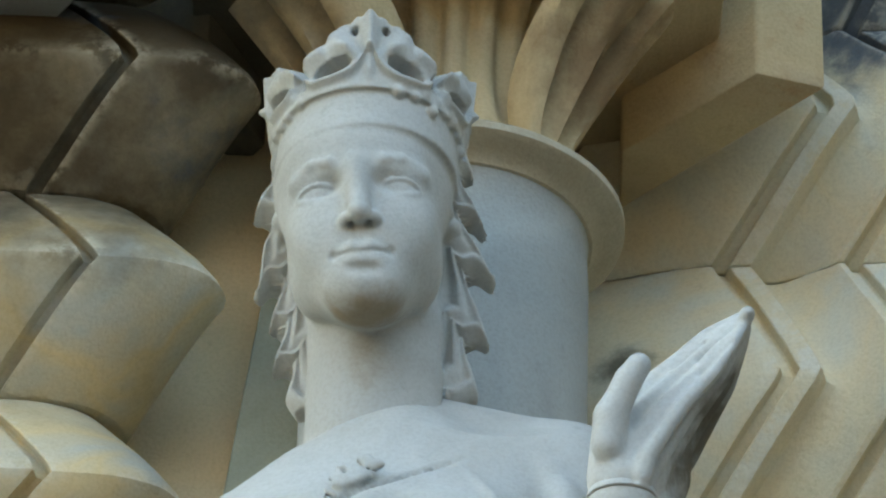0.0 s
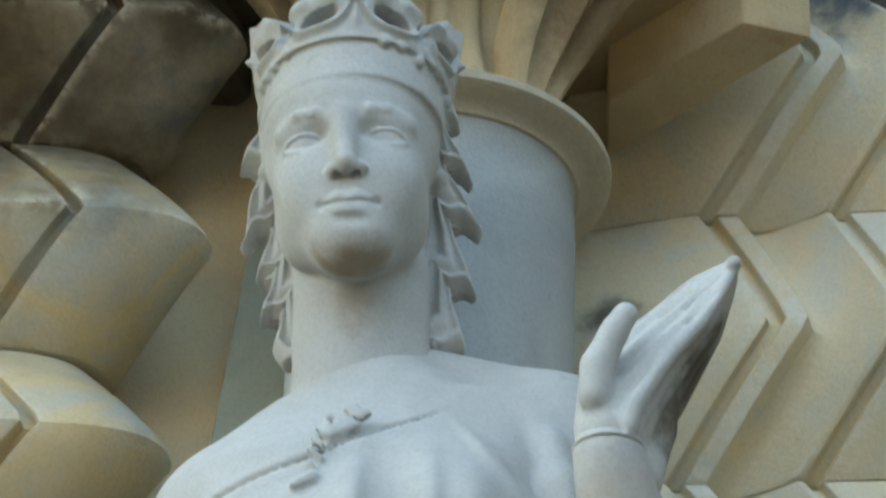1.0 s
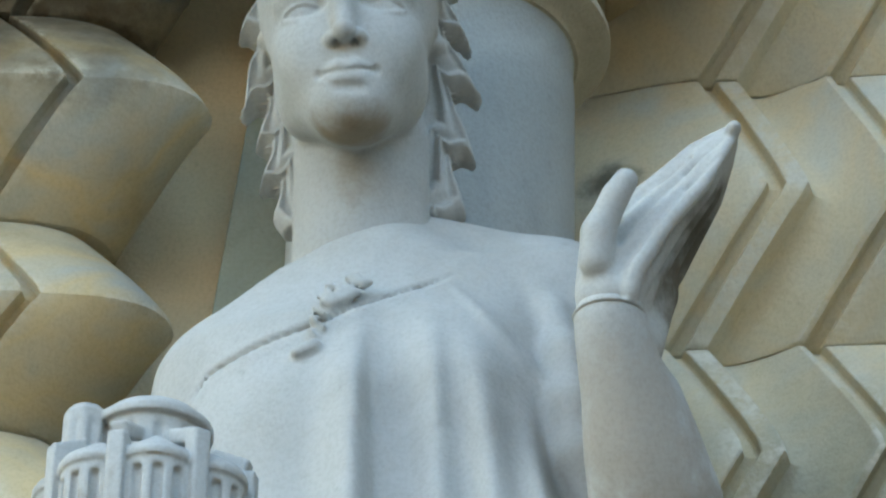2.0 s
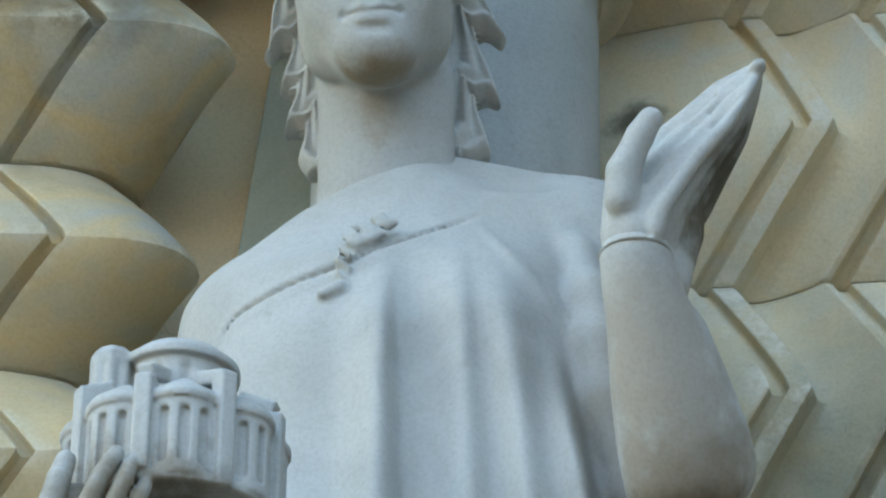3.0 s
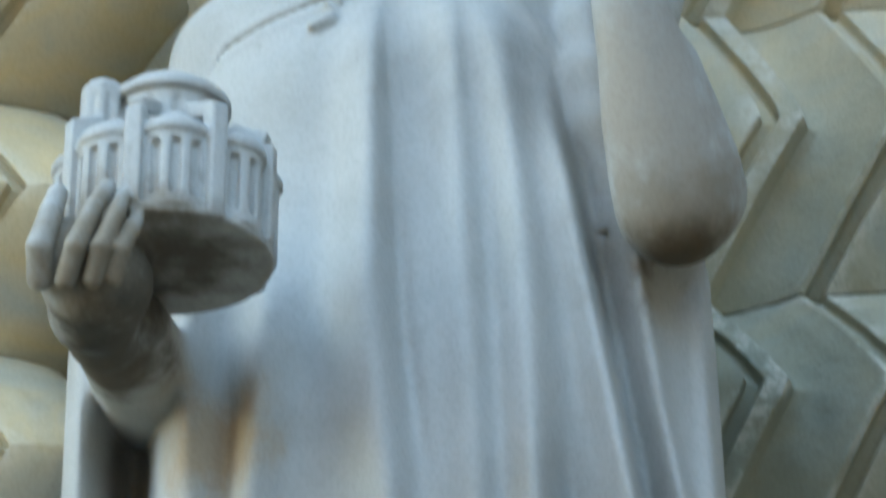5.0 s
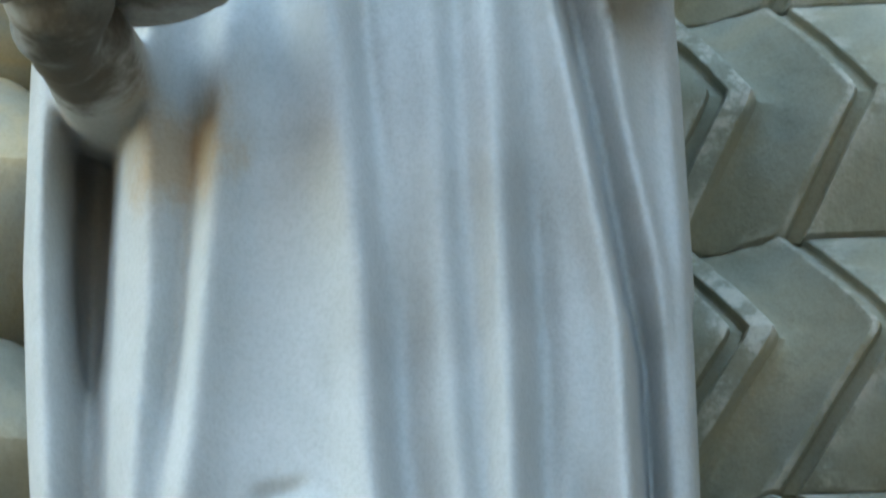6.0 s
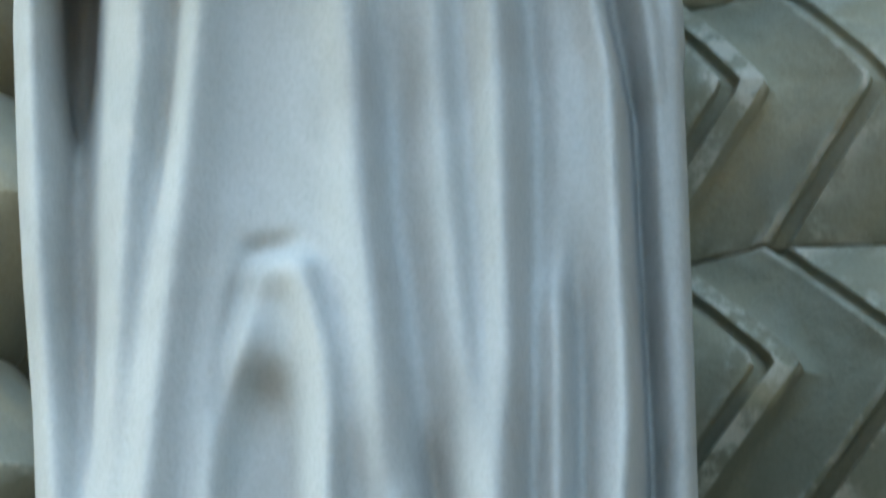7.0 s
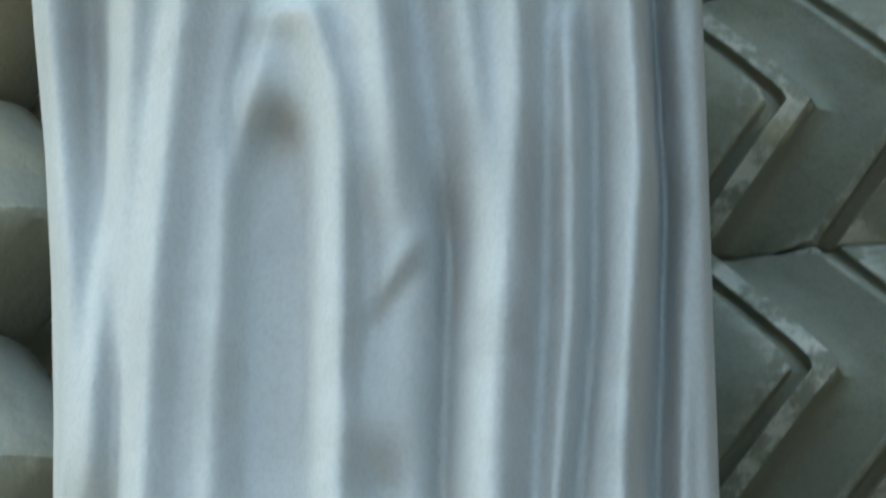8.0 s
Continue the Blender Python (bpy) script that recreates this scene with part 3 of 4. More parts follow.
def carve_body():
    f = Field((-0.31, 2.50, 2.2), (0.27, 3.02, 3.55), 0.003)
    zs = [2.1, 2.4, 2.6, 2.77, 2.9, 3.07, 3.14, 3.25, 3.36, 3.43, 3.47, 3.50]
    left = [-0.232, -0.232, -0.241, -0.261, -0.271, -0.272, -0.215, -0.205, -0.185, -0.135, -0.10, -0.06]
    right = [0.219, 0.219, 0.217, 0.215, 0.212, 0.200, 0.190, 0.150, 0.130, 0.122, 0.105, 0.06]
    deep = [0.135, 0.135, 0.135, 0.135, 0.135, 0.130, 0.125, 0.112, 0.096, 0.055, 0.03, 0.012]

    def robe(x, y, z):
        zz = z[0, 0]
        l, r, b = np.interp(zz, zs, left), np.interp(zz, zs, right), np.interp(zz, zs, deep)
        cx, a = ((l + r) / 2)[None, None, :], ((r - l) / 2)[None, None, :]
        u, w = (x - cx) / a, (y - 2.84) / b[None, None, :]
        q = (np.abs(u) ** 2.3 + np.abs(w) ** 2.3) ** (1 / 2.3)
        g = np.sqrt((u / a) ** 2 + (w / b[None, None, :]) ** 2) / np.maximum(np.sqrt(u * u + w * w), 1e-4)
        d = (q - 1) / g
        fold = drapery(x[:, 0, :], z[0, 0][None, :]).astype(np.float32)[:, None, :]
        return np.maximum((d - fold * np.clip((2.90 - y) / 0.06, 0, 1)) * 0.8, z - 3.445)

    f.put((-0.31, 2.60, 2.2), (0.27, 3.0, 3.50), robe)
    f.smooth(4, 3.24)
    # shoulders
    f.rod((-0.138, 2.85, 3.345), (-0.055, 2.86, 3.392), 0.062, 0.068, 0.03)
    f.rod((-0.045, 2.86, 3.398), (0.102, 2.86, 3.437), 0.068, 0.056, 0.03)
    f.rod((-0.053, 2.866, 3.36), (-0.055, 2.86, 3.46), 0.046, 0.036, 0.03)
    f.rod((-0.012, 2.872, 3.482), (0.118, 2.872, 3.455), 0.046, 0.046, 0.02)
    f.ball((-0.030, 2.845, 3.440), (0.068, 0.058, 0.058), 0.022)
    # upper arm and forearm of the raised hand, in its wide sleeve
    f.rod((0.100, 2.85, 3.42), (0.160, 2.78, 3.17), 0.044, 0.048, 0.03)
    zs2 = [3.282 - 0.0035 * i for i in range(41)]
    knots = [3.142, 3.163, 3.197, 3.233, 3.272, 3.282]
    f.chain([(float(np.interp(z, knots, [0.177, 0.174, 0.163, 0.151, 0.141, 0.139])), float(np.interp(z, knots, [2.706, 2.695, 2.674, 2.652, 2.635, 2.630])), z) for z in zs2],
            [float(np.interp(z, knots, [0.0455, 0.0475, 0.0420, 0.0330, 0.0282, 0.0272])) for z in zs2])
    f.rod((0.200, 2.72, 3.160), (0.172, 2.67, 3.240), 0.030, 0.021, 0.02)
    # mantle strip beside the sleeve
    f.chain([(0.080, 2.815, 3.44), (0.100, 2.788, 3.385), (0.111, 2.766, 3.335), (0.117, 2.757, 3.285), (0.121, 2.752, 3.235), (0.128, 2.752, 3.19)], [0.010, 0.012, 0.016, 0.019, 0.017, 0.011], 0.012)
    # mantle that falls from the elbow
    f.rod((0.185, 2.82, 3.13), (0.195, 2.85, 2.9), 0.022, 0.022, 0.02)
    # arm that bears the model
    f.rod((-0.160, 2.86, 3.345), (-0.205, 2.84, 3.06), 0.048, 0.046, 0.03)
    f.rod((-0.212, 2.82, 3.030), (-0.236, 2.58, 2.980), 0.034, 0.026, 0.014)
    f.rod((-0.216, 2.63, 3.000), (-0.200, 2.78, 3.020), 0.026, 0.036, 0.014)
    # dowel hole beside the mantle
    f.rod((0.1255, 2.70, 3.108), (0.1275, 2.76, 3.148), 0.0028, 0.0028, cut=True)
    # brooch on the cord
    rng = random.Random(5)
    for i in range(44):
        a = rng.uniform(0, 6.28)
        r = 0.017 * math.sqrt(rng.random())
        q = (-0.063 + r * 1.25 * math.cos(a), 3.379 + 0.75 * r * math.sin(a) + 0.62 * r * math.cos(a))
        f.ball((q[0], 2.7440 + 0.25 * (q[1] - 3.372), q[1]), (rng.uniform(0.0022, 0.0042), 0.0036, rng.uniform(0.0020, 0.0036)), 0.003, turn=(0, rng.uniform(0, 180), 0))
    for i in range(7):
        f.ball((-0.081 + 0.005 * math.sin(i * 2.1), 2.7355, 3.353 - 0.0042 * i), (0.0050, 0.005, 0.0030), 0.001, turn=(0, 35 + 25 * (i % 3), 0))
    f.rod((-0.083, 2.7300, 3.317), (-0.096, 2.7285, 3.309), 0.0060, 0.0046, 0.003)
    return f.skin()


def carve_hand():
    """The raised hand, palm turned up, and the rim of its cuff."""
    f = Field((0.09, 2.55, 3.24), (0.26, 2.76, 3.47), 0.0019)
    f.rod((0.141, 2.638, 3.270), (0.139, 2.628, 3.30), 0.0225, 0.0262, 0.006)
    # the palm and the fingers laid together: a flat front, and an edge that runs back
    inner = [(0.124, 2.628, 3.303), (0.128, 2.632, 3.362), (0.153, 2.632, 3.384), (0.178, 2.630, 3.408), (0.204, 2.626, 3.434), (0.228, 2.618, 3.446)]
    outer = [(0.152, 2.608, 3.293), (0.157, 2.604, 3.311), (0.181, 2.603, 3.353), (0.207, 2.603, 3.387), (0.223, 2.604, 3.418), (0.231, 2.608, 3.436)]
    rear = [(0.165, 2.670, 3.322), (0.190, 2.688, 3.362), (0.207, 2.690, 3.399), (0.222, 2.680, 3.426), (0.230, 2.650, 3.442), (0.233, 2.630, 3.447)]
    thick = [0.0120, 0.0110, 0.0095, 0.0085, 0.0075, 0.0060]

    def between(p, q, s):
        return [tuple(u + (v - u) * s for u, v in zip(a, b)) for a, b in zip(p, q)]

    for s in (0.0, 0.35, 0.7, 1.0):
        f.chain(between(inner, outer, s), [r * (1 - 0.3 * s) for r in thick])
    for s in (0.25, 0.5, 0.75, 1.0):
        f.chain(between(outer, rear, s), [r * 0.8 for r in thick])
        f.chain(between(inner, rear, s), [r * 0.8 for r in thick])
    f.rod((0.160, 2.655, 3.275), (0.178, 2.680, 3.335), 0.020, 0.014, 0.016)
    # ball of the thumb, thumb
    f.chain([(0.127, 2.606, 3.318), (0.129, 2.602, 3.342), (0.141, 2.594, 3.369), (0.149, 2.591, 3.382)], [0.013, 0.0130, 0.0105, 0.0098], 0.004)
    f.smooth(3)
    # the lines between the fingers
    for p, q in (((0.196, 2.613, 3.403), (0.222, 2.606, 3.431)), ((0.196, 2.604, 3.384), (0.219, 2.599, 3.412)), ((0.178, 2.620, 3.397), (0.200, 2.616, 3.421))):
        f.rod(p, q, 0.0017, 0.0014, 0.003, cut=True)
    f.ball((0.2315, 2.606, 3.4415), (0.0070, 0.0080, 0.0055), 0.003, turn=(0, -40, 0))
    f.rod((0.225, 2.599, 3.446), (0.229, 2.599, 3.436), 0.0012, 0.0010, 0.002, cut=True)
    f.drum((0.1385, 2.628), 0.0280, 3.2825, 3.2852, 0.003)
    return f.skin()


def carve_model():
    """The little domed church and the hand that holds it."""
    f = Field((-0.32, 2.42, 2.89), (-0.08, 2.72, 3.21), 0.0019)
    cx, cy, z0 = -0.190, 2.575, 3.020
    f.drum((cx, cy), 0.060, z0, 3.085, 0)
    # apses round the foot, each with a cornice, a cone roof and slit windows
    for k in range(8):
        a = math.radians(-90 + 45 * k + 8)
        ax, ay = cx + 0.053 * math.cos(a), cy + 0.053 * math.sin(a)
        f.drum((ax, ay), 0.0265, z0, 3.083)
        f.drum((ax, ay), 0.029, 3.080, 3.086)
        for j in range(5):
            f.drum((ax, ay), 0.027 - 0.005 * j, 3.085 + 0.004 * j, 3.090 + 0.004 * j, 0.003)
        for j in (-2, -1, 0, 1, 2):
            b = a + math.radians(34 * j)
            wx, wy = ax + 0.0275 * math.cos(b), ay + 0.0275 * math.sin(b)
            f.slab((wx, wy, 3.0515), (0.0060, 0.0036, 0.0215), cut=True, turn=(0, 0, math.degrees(b)), soft=0.002)
        # buttress between two apses
        a += math.radians(22.5)
        bx, by = cx + 0.071 * math.cos(a), cy + 0.071 * math.sin(a)
        f.slab((bx, by, 3.062), (0.0080, 0.0064, 0.046 - 0.008 * (k % 2)), turn=(0, 0, math.degrees(a)), soft=0.001)
        # flying strut to the drum, a sloping bar over an open gap
        f.slab((cx + 0.0545 * math.cos(a), cy + 0.0545 * math.sin(a), 3.112), (0.020, 0.0062, 0.0058), turn=(0, 24, math.degrees(a)), soft=0.001)
    # drum with windows, cornice and low dome
    f.drum((cx, cy), 0.0385, 3.08, 3.141)
    f.drum((cx, cy), 0.0435, 3.138, 3.146)
    f.ball((cx, cy, 3.143), (0.040, 0.040, 0.020))
    for k in range(12):
        a = 2 * math.pi * k / 12 + 0.2
        f.rod((cx + 0.041 * math.cos(a), cy + 0.041 * math.sin(a), 3.104), (cx + 0.041 * math.cos(a), cy + 0.041 * math.sin(a), 3.128), 0.0052, 0.0052, cut=True)
    # stair turret
    f.drum((-0.2365, 2.560), 0.0165, 3.06, 3.147, sides=8)
    f.drum((-0.2365, 2.560), 0.013, 3.147, 3.152, sides=8)
    for k in range(8):
        a = 2 * math.pi * (k + 0.5) / 8
        f.rod((-0.2365 + 0.0165 * math.cos(a), 2.560 + 0.0165 * math.sin(a), 3.115), (-0.2365 + 0.0165 * math.cos(a), 2.560 + 0.0165 * math.sin(a), 3.135), 0.003, 0.003, cut=True)
    # plinth and the flat underside
    f.drum((cx, cy), 0.077, z0 - 0.004, z0 + 0.004)
    # the hand: wrist, cuff, palm under the plinth, fingers over its edge
    f.rod((-0.232, 2.62, 2.984), (-0.240, 2.540, 2.978), 0.0275, 0.0255, 0.010)
    f.rod((-0.240, 2.582, 2.9805), (-0.2405, 2.578, 2.980), 0.0285, 0.0285, 0.002)
    f.ball((-0.225, 2.552, 2.990), (0.030, 0.034, 0.030), 0.024)
    f.rod((-0.243, 2.535, 2.974), (-0.246, 2.522, 2.988), 0.024, 0.024, 0.010)
    f.ball((-0.256, 2.520, 2.992), (0.018, 0.022, 0.028), 0.012)
    for pts, r in (([(-0.268, 2.505, 2.966), (-0.268, 2.490, 2.982), (-0.262, 2.493, 3.010), (-0.259, 2.502, 3.030)], 0.0092),
                   ([(-0.250, 2.497, 2.960), (-0.243, 2.483, 2.979), (-0.233, 2.488, 3.011), (-0.225, 2.500, 3.035)], 0.0074),
                   ([(-0.232, 2.497, 2.961), (-0.226, 2.484, 2.979), (-0.217, 2.488, 3.008), (-0.214, 2.500, 3.028)], 0.0068),
                   ([(-0.218, 2.500, 2.964), (-0.213, 2.490, 2.980), (-0.207, 2.493, 2.997), (-0.204, 2.502, 3.012)], 0.0066)):
        f.chain(pts, [r, r, r * 0.9, r * 0.8], 0.002)
    return f.skin()


def carve_head():
    """Face, hair, neck and crown."""
    f = Field((-0.185, 2.60, 3.38), (0.065, 2.97, 3.87), 0.0016)
    o = Vector((-0.0665, 2.785, 3.6485))
    # the head bows, leans and turns a little
    turn = Euler((radians(10), radians(-5), radians(-4)), "XYZ").to_matrix()
    worn = Euler((0, radians(-1), 0), "XYZ").to_matrix()
    oc = o + Vector((0.003, -0.004, -0.005))

    def p(u, d, w):
        """From the head's own axes: across, back, up."""
        return tuple(o + turn @ Vector((u, d, w)))

    def own(x, y, z):
        x, y, z = x - oc[0], y - oc[1], z - oc[2]
        return tuple(worn[0][i] * x + worn[1][i] * y + worn[2][i] * z for i in range(3))

    tilt = (10, -5, -4)
    # skull, cheeks, jaw, chin
    f.ball(p(0.002, 0.008, 0.030), (0.0735, 0.083, 0.080), 0.02, turn=tilt)
    f.ball(p(0, -0.024, -0.020), (0.0625, 0.060, 0.078), 0.02, turn=tilt)
    f.ball(p(0, -0.038, -0.068), (0.037, 0.043, 0.040), 0.025, turn=tilt)
    f.ball(p(0, -0.062, -0.090), (0.024, 0.016, 0.018), 0.030, turn=tilt)
    for s in (-1, 1):
        f.ball(p(0.030 * s, -0.056, -0.040), (0.024, 0.020, 0.027), 0.022)
        f.ball(p(0.039 * s, -0.008, -0.058), (0.020, 0.034, 0.027), 0.020)
    # forehead, brows and eyes
    f.ball(p(0, -0.038, 0.034), (0.052, 0.040, 0.034), 0.02)
    for s in (-1, 1):
        f.ball(p(0.030 * s, -0.0630, 0.0105), (0.027, 0.0105, 0.0080), 0.012, turn=(10, -5 + 8 * s, -4 + 14 * s))
        f.ball(p(0.029 * s, -0.0900, -0.0055), (0.0225, 0.0190, 0.0115), 0.005, cut=True, turn=(10, -5 + 6 * s, -4))
        f.ball(p(0.0150 * s, -0.0920, -0.0020), (0.0052, 0.0090, 0.0095), 0.007, cut=True)
        f.ball(p(0.0315 * s, -0.0575, -0.0095), 0.0178, 0.0012)

        def lid(rad, mid, amp, a):
            du, dw = rad * math.cos(a), mid + 0.0095 + amp * math.sin(a)
            return p(0.0315 * s - du, -0.0575 - math.sqrt(max(1e-6, 0.0188 ** 2 - du * du - dw * dw)), mid + amp * math.sin(a))

        for j in range(10):
            a0, a1 = math.pi * (0.02 + 0.096 * j), math.pi * (0.02 + 0.096 * (j + 1))
            f.rod(lid(0.0178, -0.0115, 0.0098, a0), lid(0.0178, -0.0115, 0.0098, a1), 0.0021, 0.0021, 0.0006)
            f.rod(lid(0.0172, -0.0115, -0.0052, a0), lid(0.0172, -0.0115, -0.0052, a1), 0.0013, 0.0013, 0.003)
    # nose
    f.rod(p(0, -0.080, 0.008), p(0, -0.0955, -0.0365), 0.0070, 0.0076, 0.014)
    f.ball(p(0, -0.0950, -0.0395), (0.0086, 0.0080, 0.0070), 0.004)
    for s in (-1, 1):
        f.ball(p(0.0112 * s, -0.0862, -0.0415), (0.0062, 0.0084, 0.0060), 0.0035)
        f.ball(p(0.0075 * s, -0.0885, -0.0470), (0.0032, 0.0046, 0.0060), 0.0005, cut=True)
    # lips
    for s in (-1, 1):
        f.chain([p(0, -0.0838, -0.0668), p(0.007 * s, -0.0838, -0.0652), p(0.018 * s, -0.0785, -0.0675)], [0.0030, 0.0032, 0.0014], 0.006)
        f.chain([p(0, -0.0808, -0.0758), p(0.008 * s, -0.0803, -0.0756), p(0.016 * s, -0.0770, -0.0716)], [0.0044, 0.0040, 0.0014], 0.006)
        f.chain([p(0, -0.0895, -0.0708), p(0.010 * s, -0.0880, -0.0698), p(0.019 * s, -0.0815, -0.0692)], [0.0021, 0.0021, 0.0014], 0.0012, cut=True)
        # cheek fold and brow
        f.ball(p(0.023 * s, -0.0815, -0.0690), (0.0030, 0.0040, 0.0030), 0.004, cut=True)
        f.chain([p(0.011 * s, -0.0770, 0.008), p(0.022 * s, -0.0790, 0.0150), p(0.036 * s, -0.0735, 0.0160), p(0.052 * s, -0.0590, 0.0085)], [0.0022, 0.0026, 0.0024, 0.0018], 0.006)
    f.ball(p(0, -0.0865, -0.0845), (0.013, 0.0030, 0.0030), 0.007, cut=True)
    f.rod(p(0, -0.0925, -0.0545), p(0, -0.0918, -0.0620), 0.0018, 0.0024, 0.004, cut=True)

    # neck, set back under the jaw
    f.rod((-0.053, 2.858, 3.37), (-0.056, 2.838, 3.60), 0.0555, 0.050, 0.006)
    f.rod((-0.014, 2.835, 3.42), (-0.014, 2.835, 3.58), 0.018, 0.012, 0.02)

    # hair: one waved lock on each side, falling behind the jaw; each wave swells into a pointed curl and breaks off below it
    def lock(spine, tips, side, inside):
        zs, xs, ys = [p[2] for p in spine][::-1], [p[0] for p in spine][::-1], [p[1] for p in spine][::-1]
        reach = [side * (x - float(np.interp(z, zs, xs))) for x, z in tips]
        crest = [z + 0.8 * min(r, 0.03) for (x, z), r in zip(tips, reach)]
        knots = [zs[0] - 0.02] + crest[::-1] + [zs[-1] + 0.02]
        count = [len(tips) + 0.4] + [len(tips) - i - 0.32 for i in range(len(tips))] + [0.0]
        size = [reach[-1]] + reach[::-1] + [reach[0]]

        def dist(x, y, z):
            u = side * (x - np.interp(z, zs, xs))
            ze = z + 0.8 * np.clip(u, -0.01, 0.03) + 0.002 * np.sin(u * 260) + 0.25 * (y - 2.82)
            ph = np.interp(ze, knots, count)
            fr = ph - np.floor(ph)
            grow = np.where(fr < 0.68, (fr / 0.68) ** 1.7, np.maximum((1 - fr) / 0.32, 0) ** 0.9)
            out = 0.007 + (np.interp(ze, knots, size) + 0.001) * grow
            hx, hy = (out + inside) / 2, 0.0145 - 0.003 * grow
            q = np.sqrt(((u - (out - inside) / 2) / hx) ** 2 + ((y - np.interp(z, zs, ys)) / hy) ** 2)
            strand = 0.0024 * np.cos(6.283 * 2.5 * (u + inside) / (out + inside) + 5.0 * fr)
            return np.maximum(((q - 1) * np.minimum(hx, hy) + strand) * 0.65, np.maximum(zs[0] - z, z - zs[-1]))

        f.put((min(xs) - 0.05, min(ys) - 0.03, zs[0]), (max(xs) + 0.05, max(ys) + 0.03, zs[-1]), dist, 0.002)

    lock([(0.000, 2.785, 3.730), (0.002, 2.798, 3.690), (0.006, 2.816, 3.655), (0.012, 2.836, 3.617), (0.012, 2.848, 3.570), (0.008, 2.856, 3.515)],
         [(0.019, 3.697), (0.032, 3.661), (0.041, 3.629), (0.037, 3.581), (0.030, 3.535)], 1, 0.014)
    lock([(-0.130, 2.785, 3.725), (-0.133, 2.800, 3.674), (-0.132, 2.818, 3.640), (-0.122, 2.836, 3.611), (-0.117, 2.848, 3.573), (-0.110, 2.856, 3.542), (-0.105, 2.858, 3.505)],
         [(-0.140, 3.703), (-0.153, 3.660), (-0.152, 3.612), (-0.137, 3.587), (-0.135, 3.554), (-0.120, 3.528)], -1, 0.013)
    f.ball((-0.062, 2.865, 3.62), (0.064, 0.055, 0.10), 0.02)
    rng = random.Random(3)
    for s in (-1, 1):
        for j in range(5):
            f.ball(p((0.050 + 0.005 * j) * s, -0.036 + 0.015 * j, 0.036 - 0.009 * j + rng.uniform(-0.003, 0.003)), (0.010, 0.012, 0.008), 0.003)

    # crown: flaring band with studs and a tier of leaves
    def band(x, y, z):
        u, d, w = own(x, y, z)
        r = np.sqrt(u ** 2 + ((d + 0.004) / 1.08) ** 2)
        return np.maximum(np.maximum(r - 0.0738, 0.040 - w), w - 0.090)

    f.put((-0.17, 2.66, 3.62), (0.04, 2.90, 3.80), band, 0.008)
    f.ball(p(0, 0.006, 0.088), (0.058, 0.064, 0.042), 0.004, turn=tilt)

    def rim(a, w, out=0.0):
        r = 0.0755 + out + 0.02 * max(0.0, w - 0.045)
        return tuple(oc + worn @ Vector((r * math.sin(a), -0.004 - 1.08 * r * math.cos(a), w + 0.013)))

    for i in range(46):
        a = -2.2 + 4.4 * i / 45
        if abs(a + 0.25) > 0.55:
            f.ball(rim(a + rng.uniform(-0.03, 0.03), 0.058 + 0.011 * (i % 2) + rng.uniform(-0.004, 0.004), 0.000), rng.uniform(0.0030, 0.0056), 0.002)
    # upright tier: a fan-shaped leaf on each quarter with curled leaves on both sides, pierced below the curl
    def tier(x, y, z):
        u0, d, w = own(x, y, z)
        w = w - 0.013
        d = (d + 0.004) / 1.08
        rr = np.sqrt(u0 ** 2 + d ** 2)
        a = np.arctan2(u0, -d)
        u = (a - np.round(a / (math.pi / 2)) * (math.pi / 2)) * 0.082
        au = np.abs(u)
        fan = 0.0935 + 0.92 * np.sqrt(np.maximum(0.0, 0.041 ** 2 - u * u)) + 0.0012 * np.cos(u * 520)
        curl = 0.107 - 45 * (au - 0.040) ** 2 + 0.0018 * np.sin(u * 330 + 1.0)
        top = np.maximum(np.where(au < 0.0405, fan, 0.0), np.maximum(np.where(au > 0.012, curl, 0.0), 0.083 + 0.003 * np.sin(a * 23)))
        ray = np.arctan2(u, np.maximum(w - 0.076, 1e-4))
        leaf = np.clip((w - 0.088) / 0.012, 0, 1) * np.clip((0.043 - au) / 0.006, 0, 1)
        out = 0.0785 + 0.08 * np.maximum(w - 0.075, 0) + leaf * (0.0030 * np.cos(ray * 9) - 0.0008)
        out = out + 0.0045 * np.exp(-(u / 0.0045) ** 2) * np.clip((w - 0.066) / 0.01, 0, 1)
        low = 0.070 + 0.026 * np.exp(-np.maximum(au - 0.003, 0) / 0.0085) + 0.010 * np.clip((au - 0.046) / 0.012, 0, 1) ** 2
        out = out + 0.0062 * np.exp(-((w - low) / 0.0036) ** 2) * np.clip((0.062 - au) / 0.006, 0, 1)
        out = out + 0.0060 * np.exp(-((w - 0.099 + 8 * (au - 0.036) ** 2) / 0.0075) ** 2) * np.clip((au - 0.010) / 0.008, 0, 1)
        hole = ((au - 0.033) / 0.0165) ** 2 + ((w - 0.0838 + 0.22 * (au - 0.033)) / 0.0064) ** 2
        out = out - 0.030 * np.clip((1.15 - hole) / 0.35, 0, 1)
        eye = ((au - 0.0135) / 0.0032) ** 2 + ((w - 0.1185) / 0.0042) ** 2
        out = out - 0.010 * np.clip((1.2 - eye) / 0.5, 0, 1)
        dip = ((au - 0.0605) / 0.004) ** 2 + ((w - 0.080) / 0.008) ** 2
        out = out - 0.007 * np.clip((1.2 - dip) / 0.6, 0, 1)
        return np.maximum(np.maximum(rr - out, 0.050 - rr), np.maximum(w - top, 0.060 - w)) * 0.6

    f.put((-0.18, 2.66, 3.68), (0.05, 2.91, 3.82), tier, 0.002)
    return f.skin()


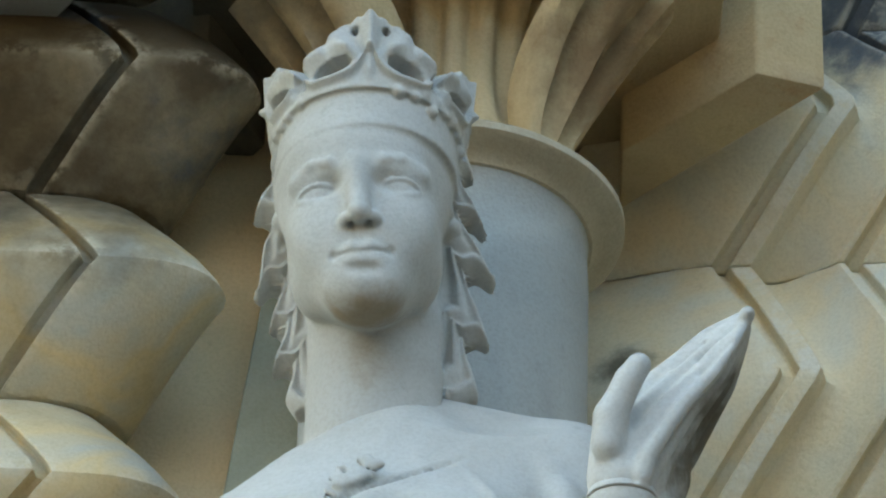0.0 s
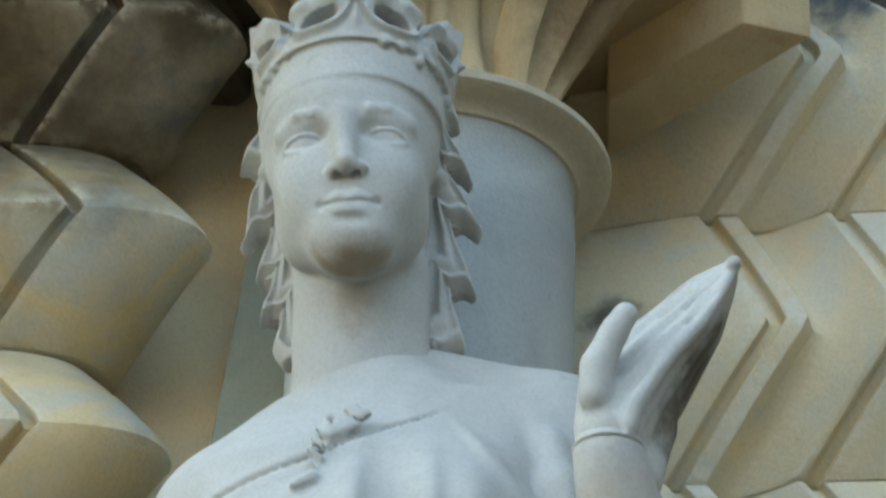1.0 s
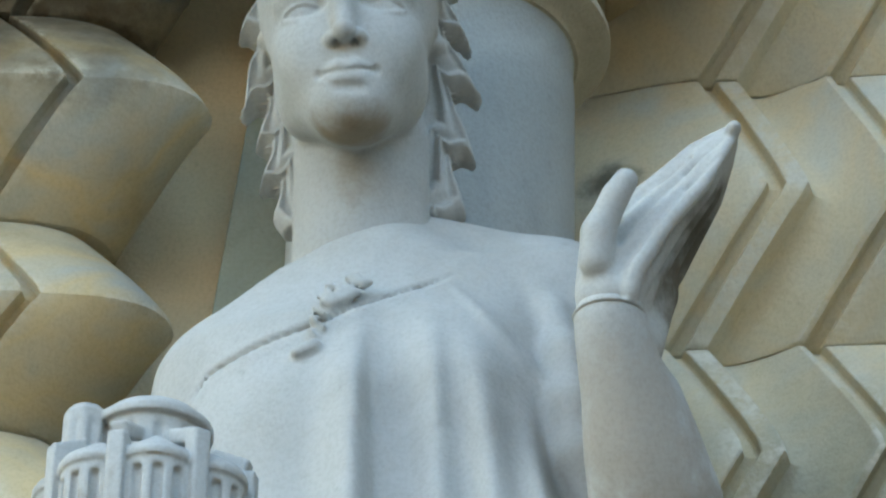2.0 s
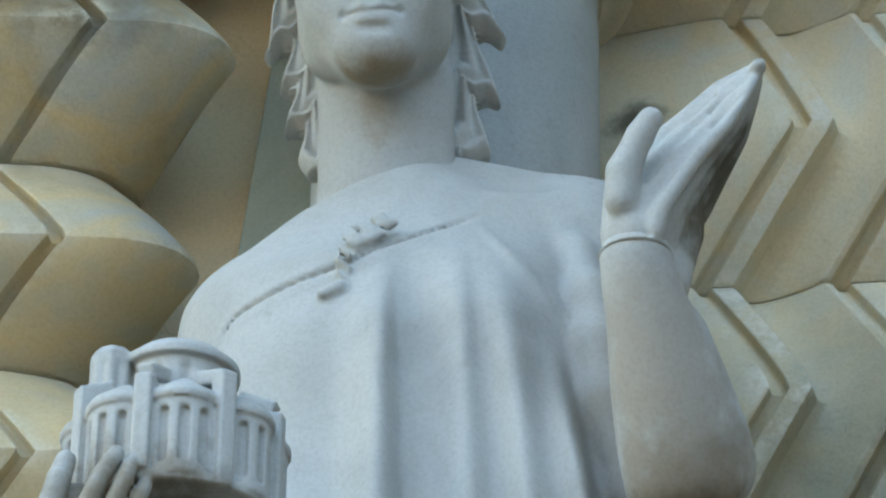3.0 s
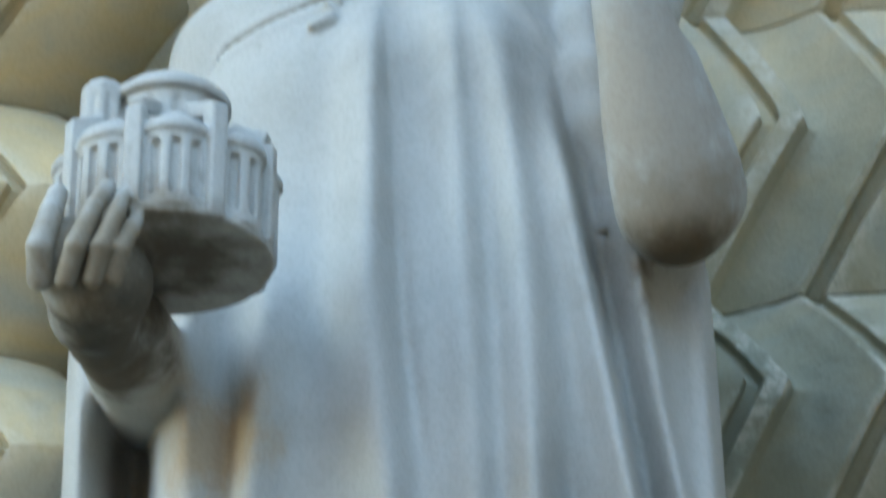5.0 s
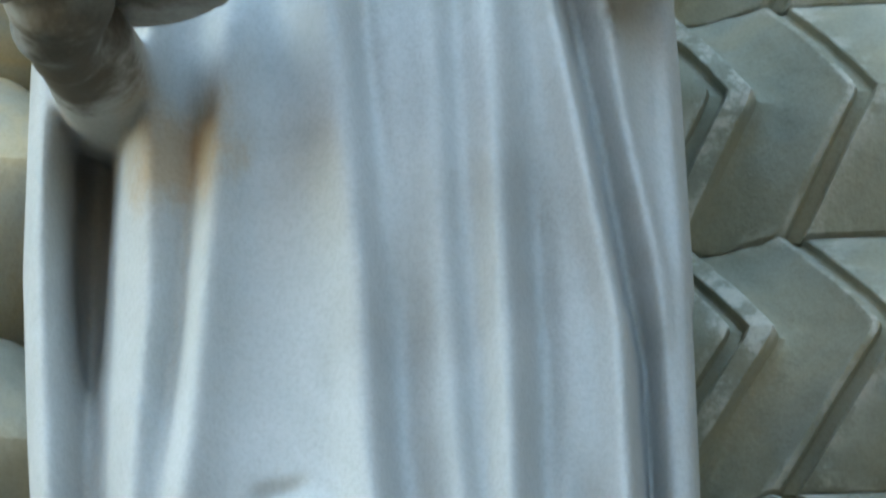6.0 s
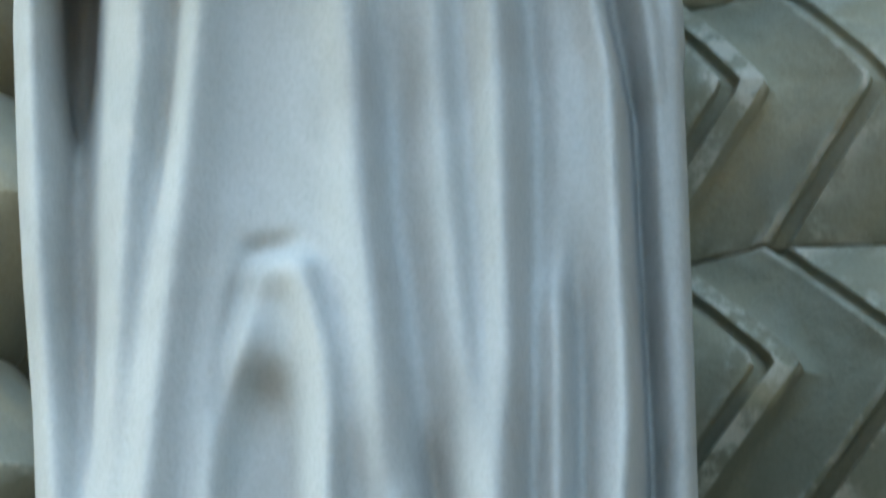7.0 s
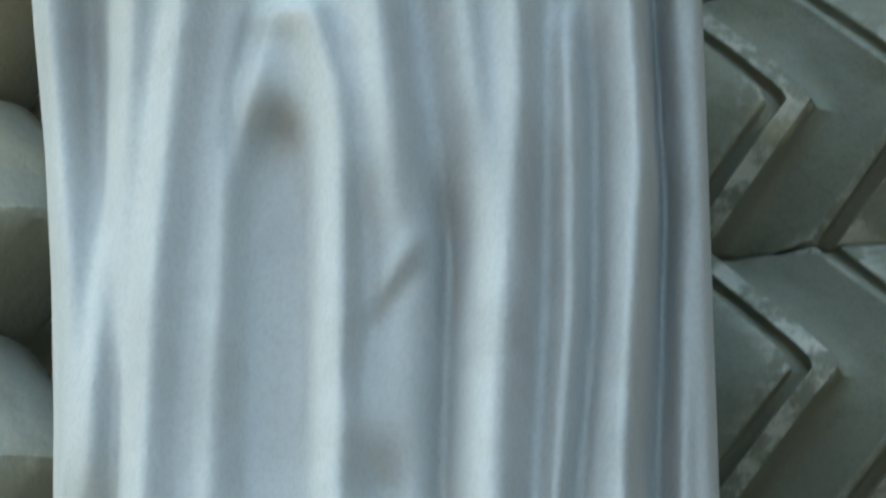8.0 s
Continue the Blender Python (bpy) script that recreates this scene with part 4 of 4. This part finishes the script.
def statue_object():
    verts, faces, base = [], [], 0
    for carve in (carve_body, carve_hand, carve_model, carve_head):
        v, q = carve()
        verts.append(v)
        faces.append(q + base)
        base += len(v)
    verts, faces = np.concatenate(verts), np.concatenate(faces)
    me = bpy.data.meshes.new("statue")
    me.vertices.add(len(verts))
    me.vertices.foreach_set("co", verts.astype(np.float32).ravel())
    me.loops.add(faces.size)
    me.loops.foreach_set("vertex_index", faces.astype(np.int32).ravel())
    me.polygons.add(len(faces))
    me.polygons.foreach_set("loop_start", np.arange(0, faces.size, 4, dtype=np.int32))
    me.polygons.foreach_set("use_smooth", np.ones(len(faces), dtype=bool))
    me.update(calc_edges=True)
    me.validate()
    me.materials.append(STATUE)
    return new("statue", me)


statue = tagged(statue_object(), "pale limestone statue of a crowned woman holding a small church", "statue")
plinth = part("plinth", prism([(-0.26, 2.62), (0.25, 2.62), (0.25, 3.268), (-0.26, 3.268)], "z", 0.0, 2.21, 0.01), PLAIN_SAND)
tagged(plinth, "buff sandstone block under the statue", "plinth")
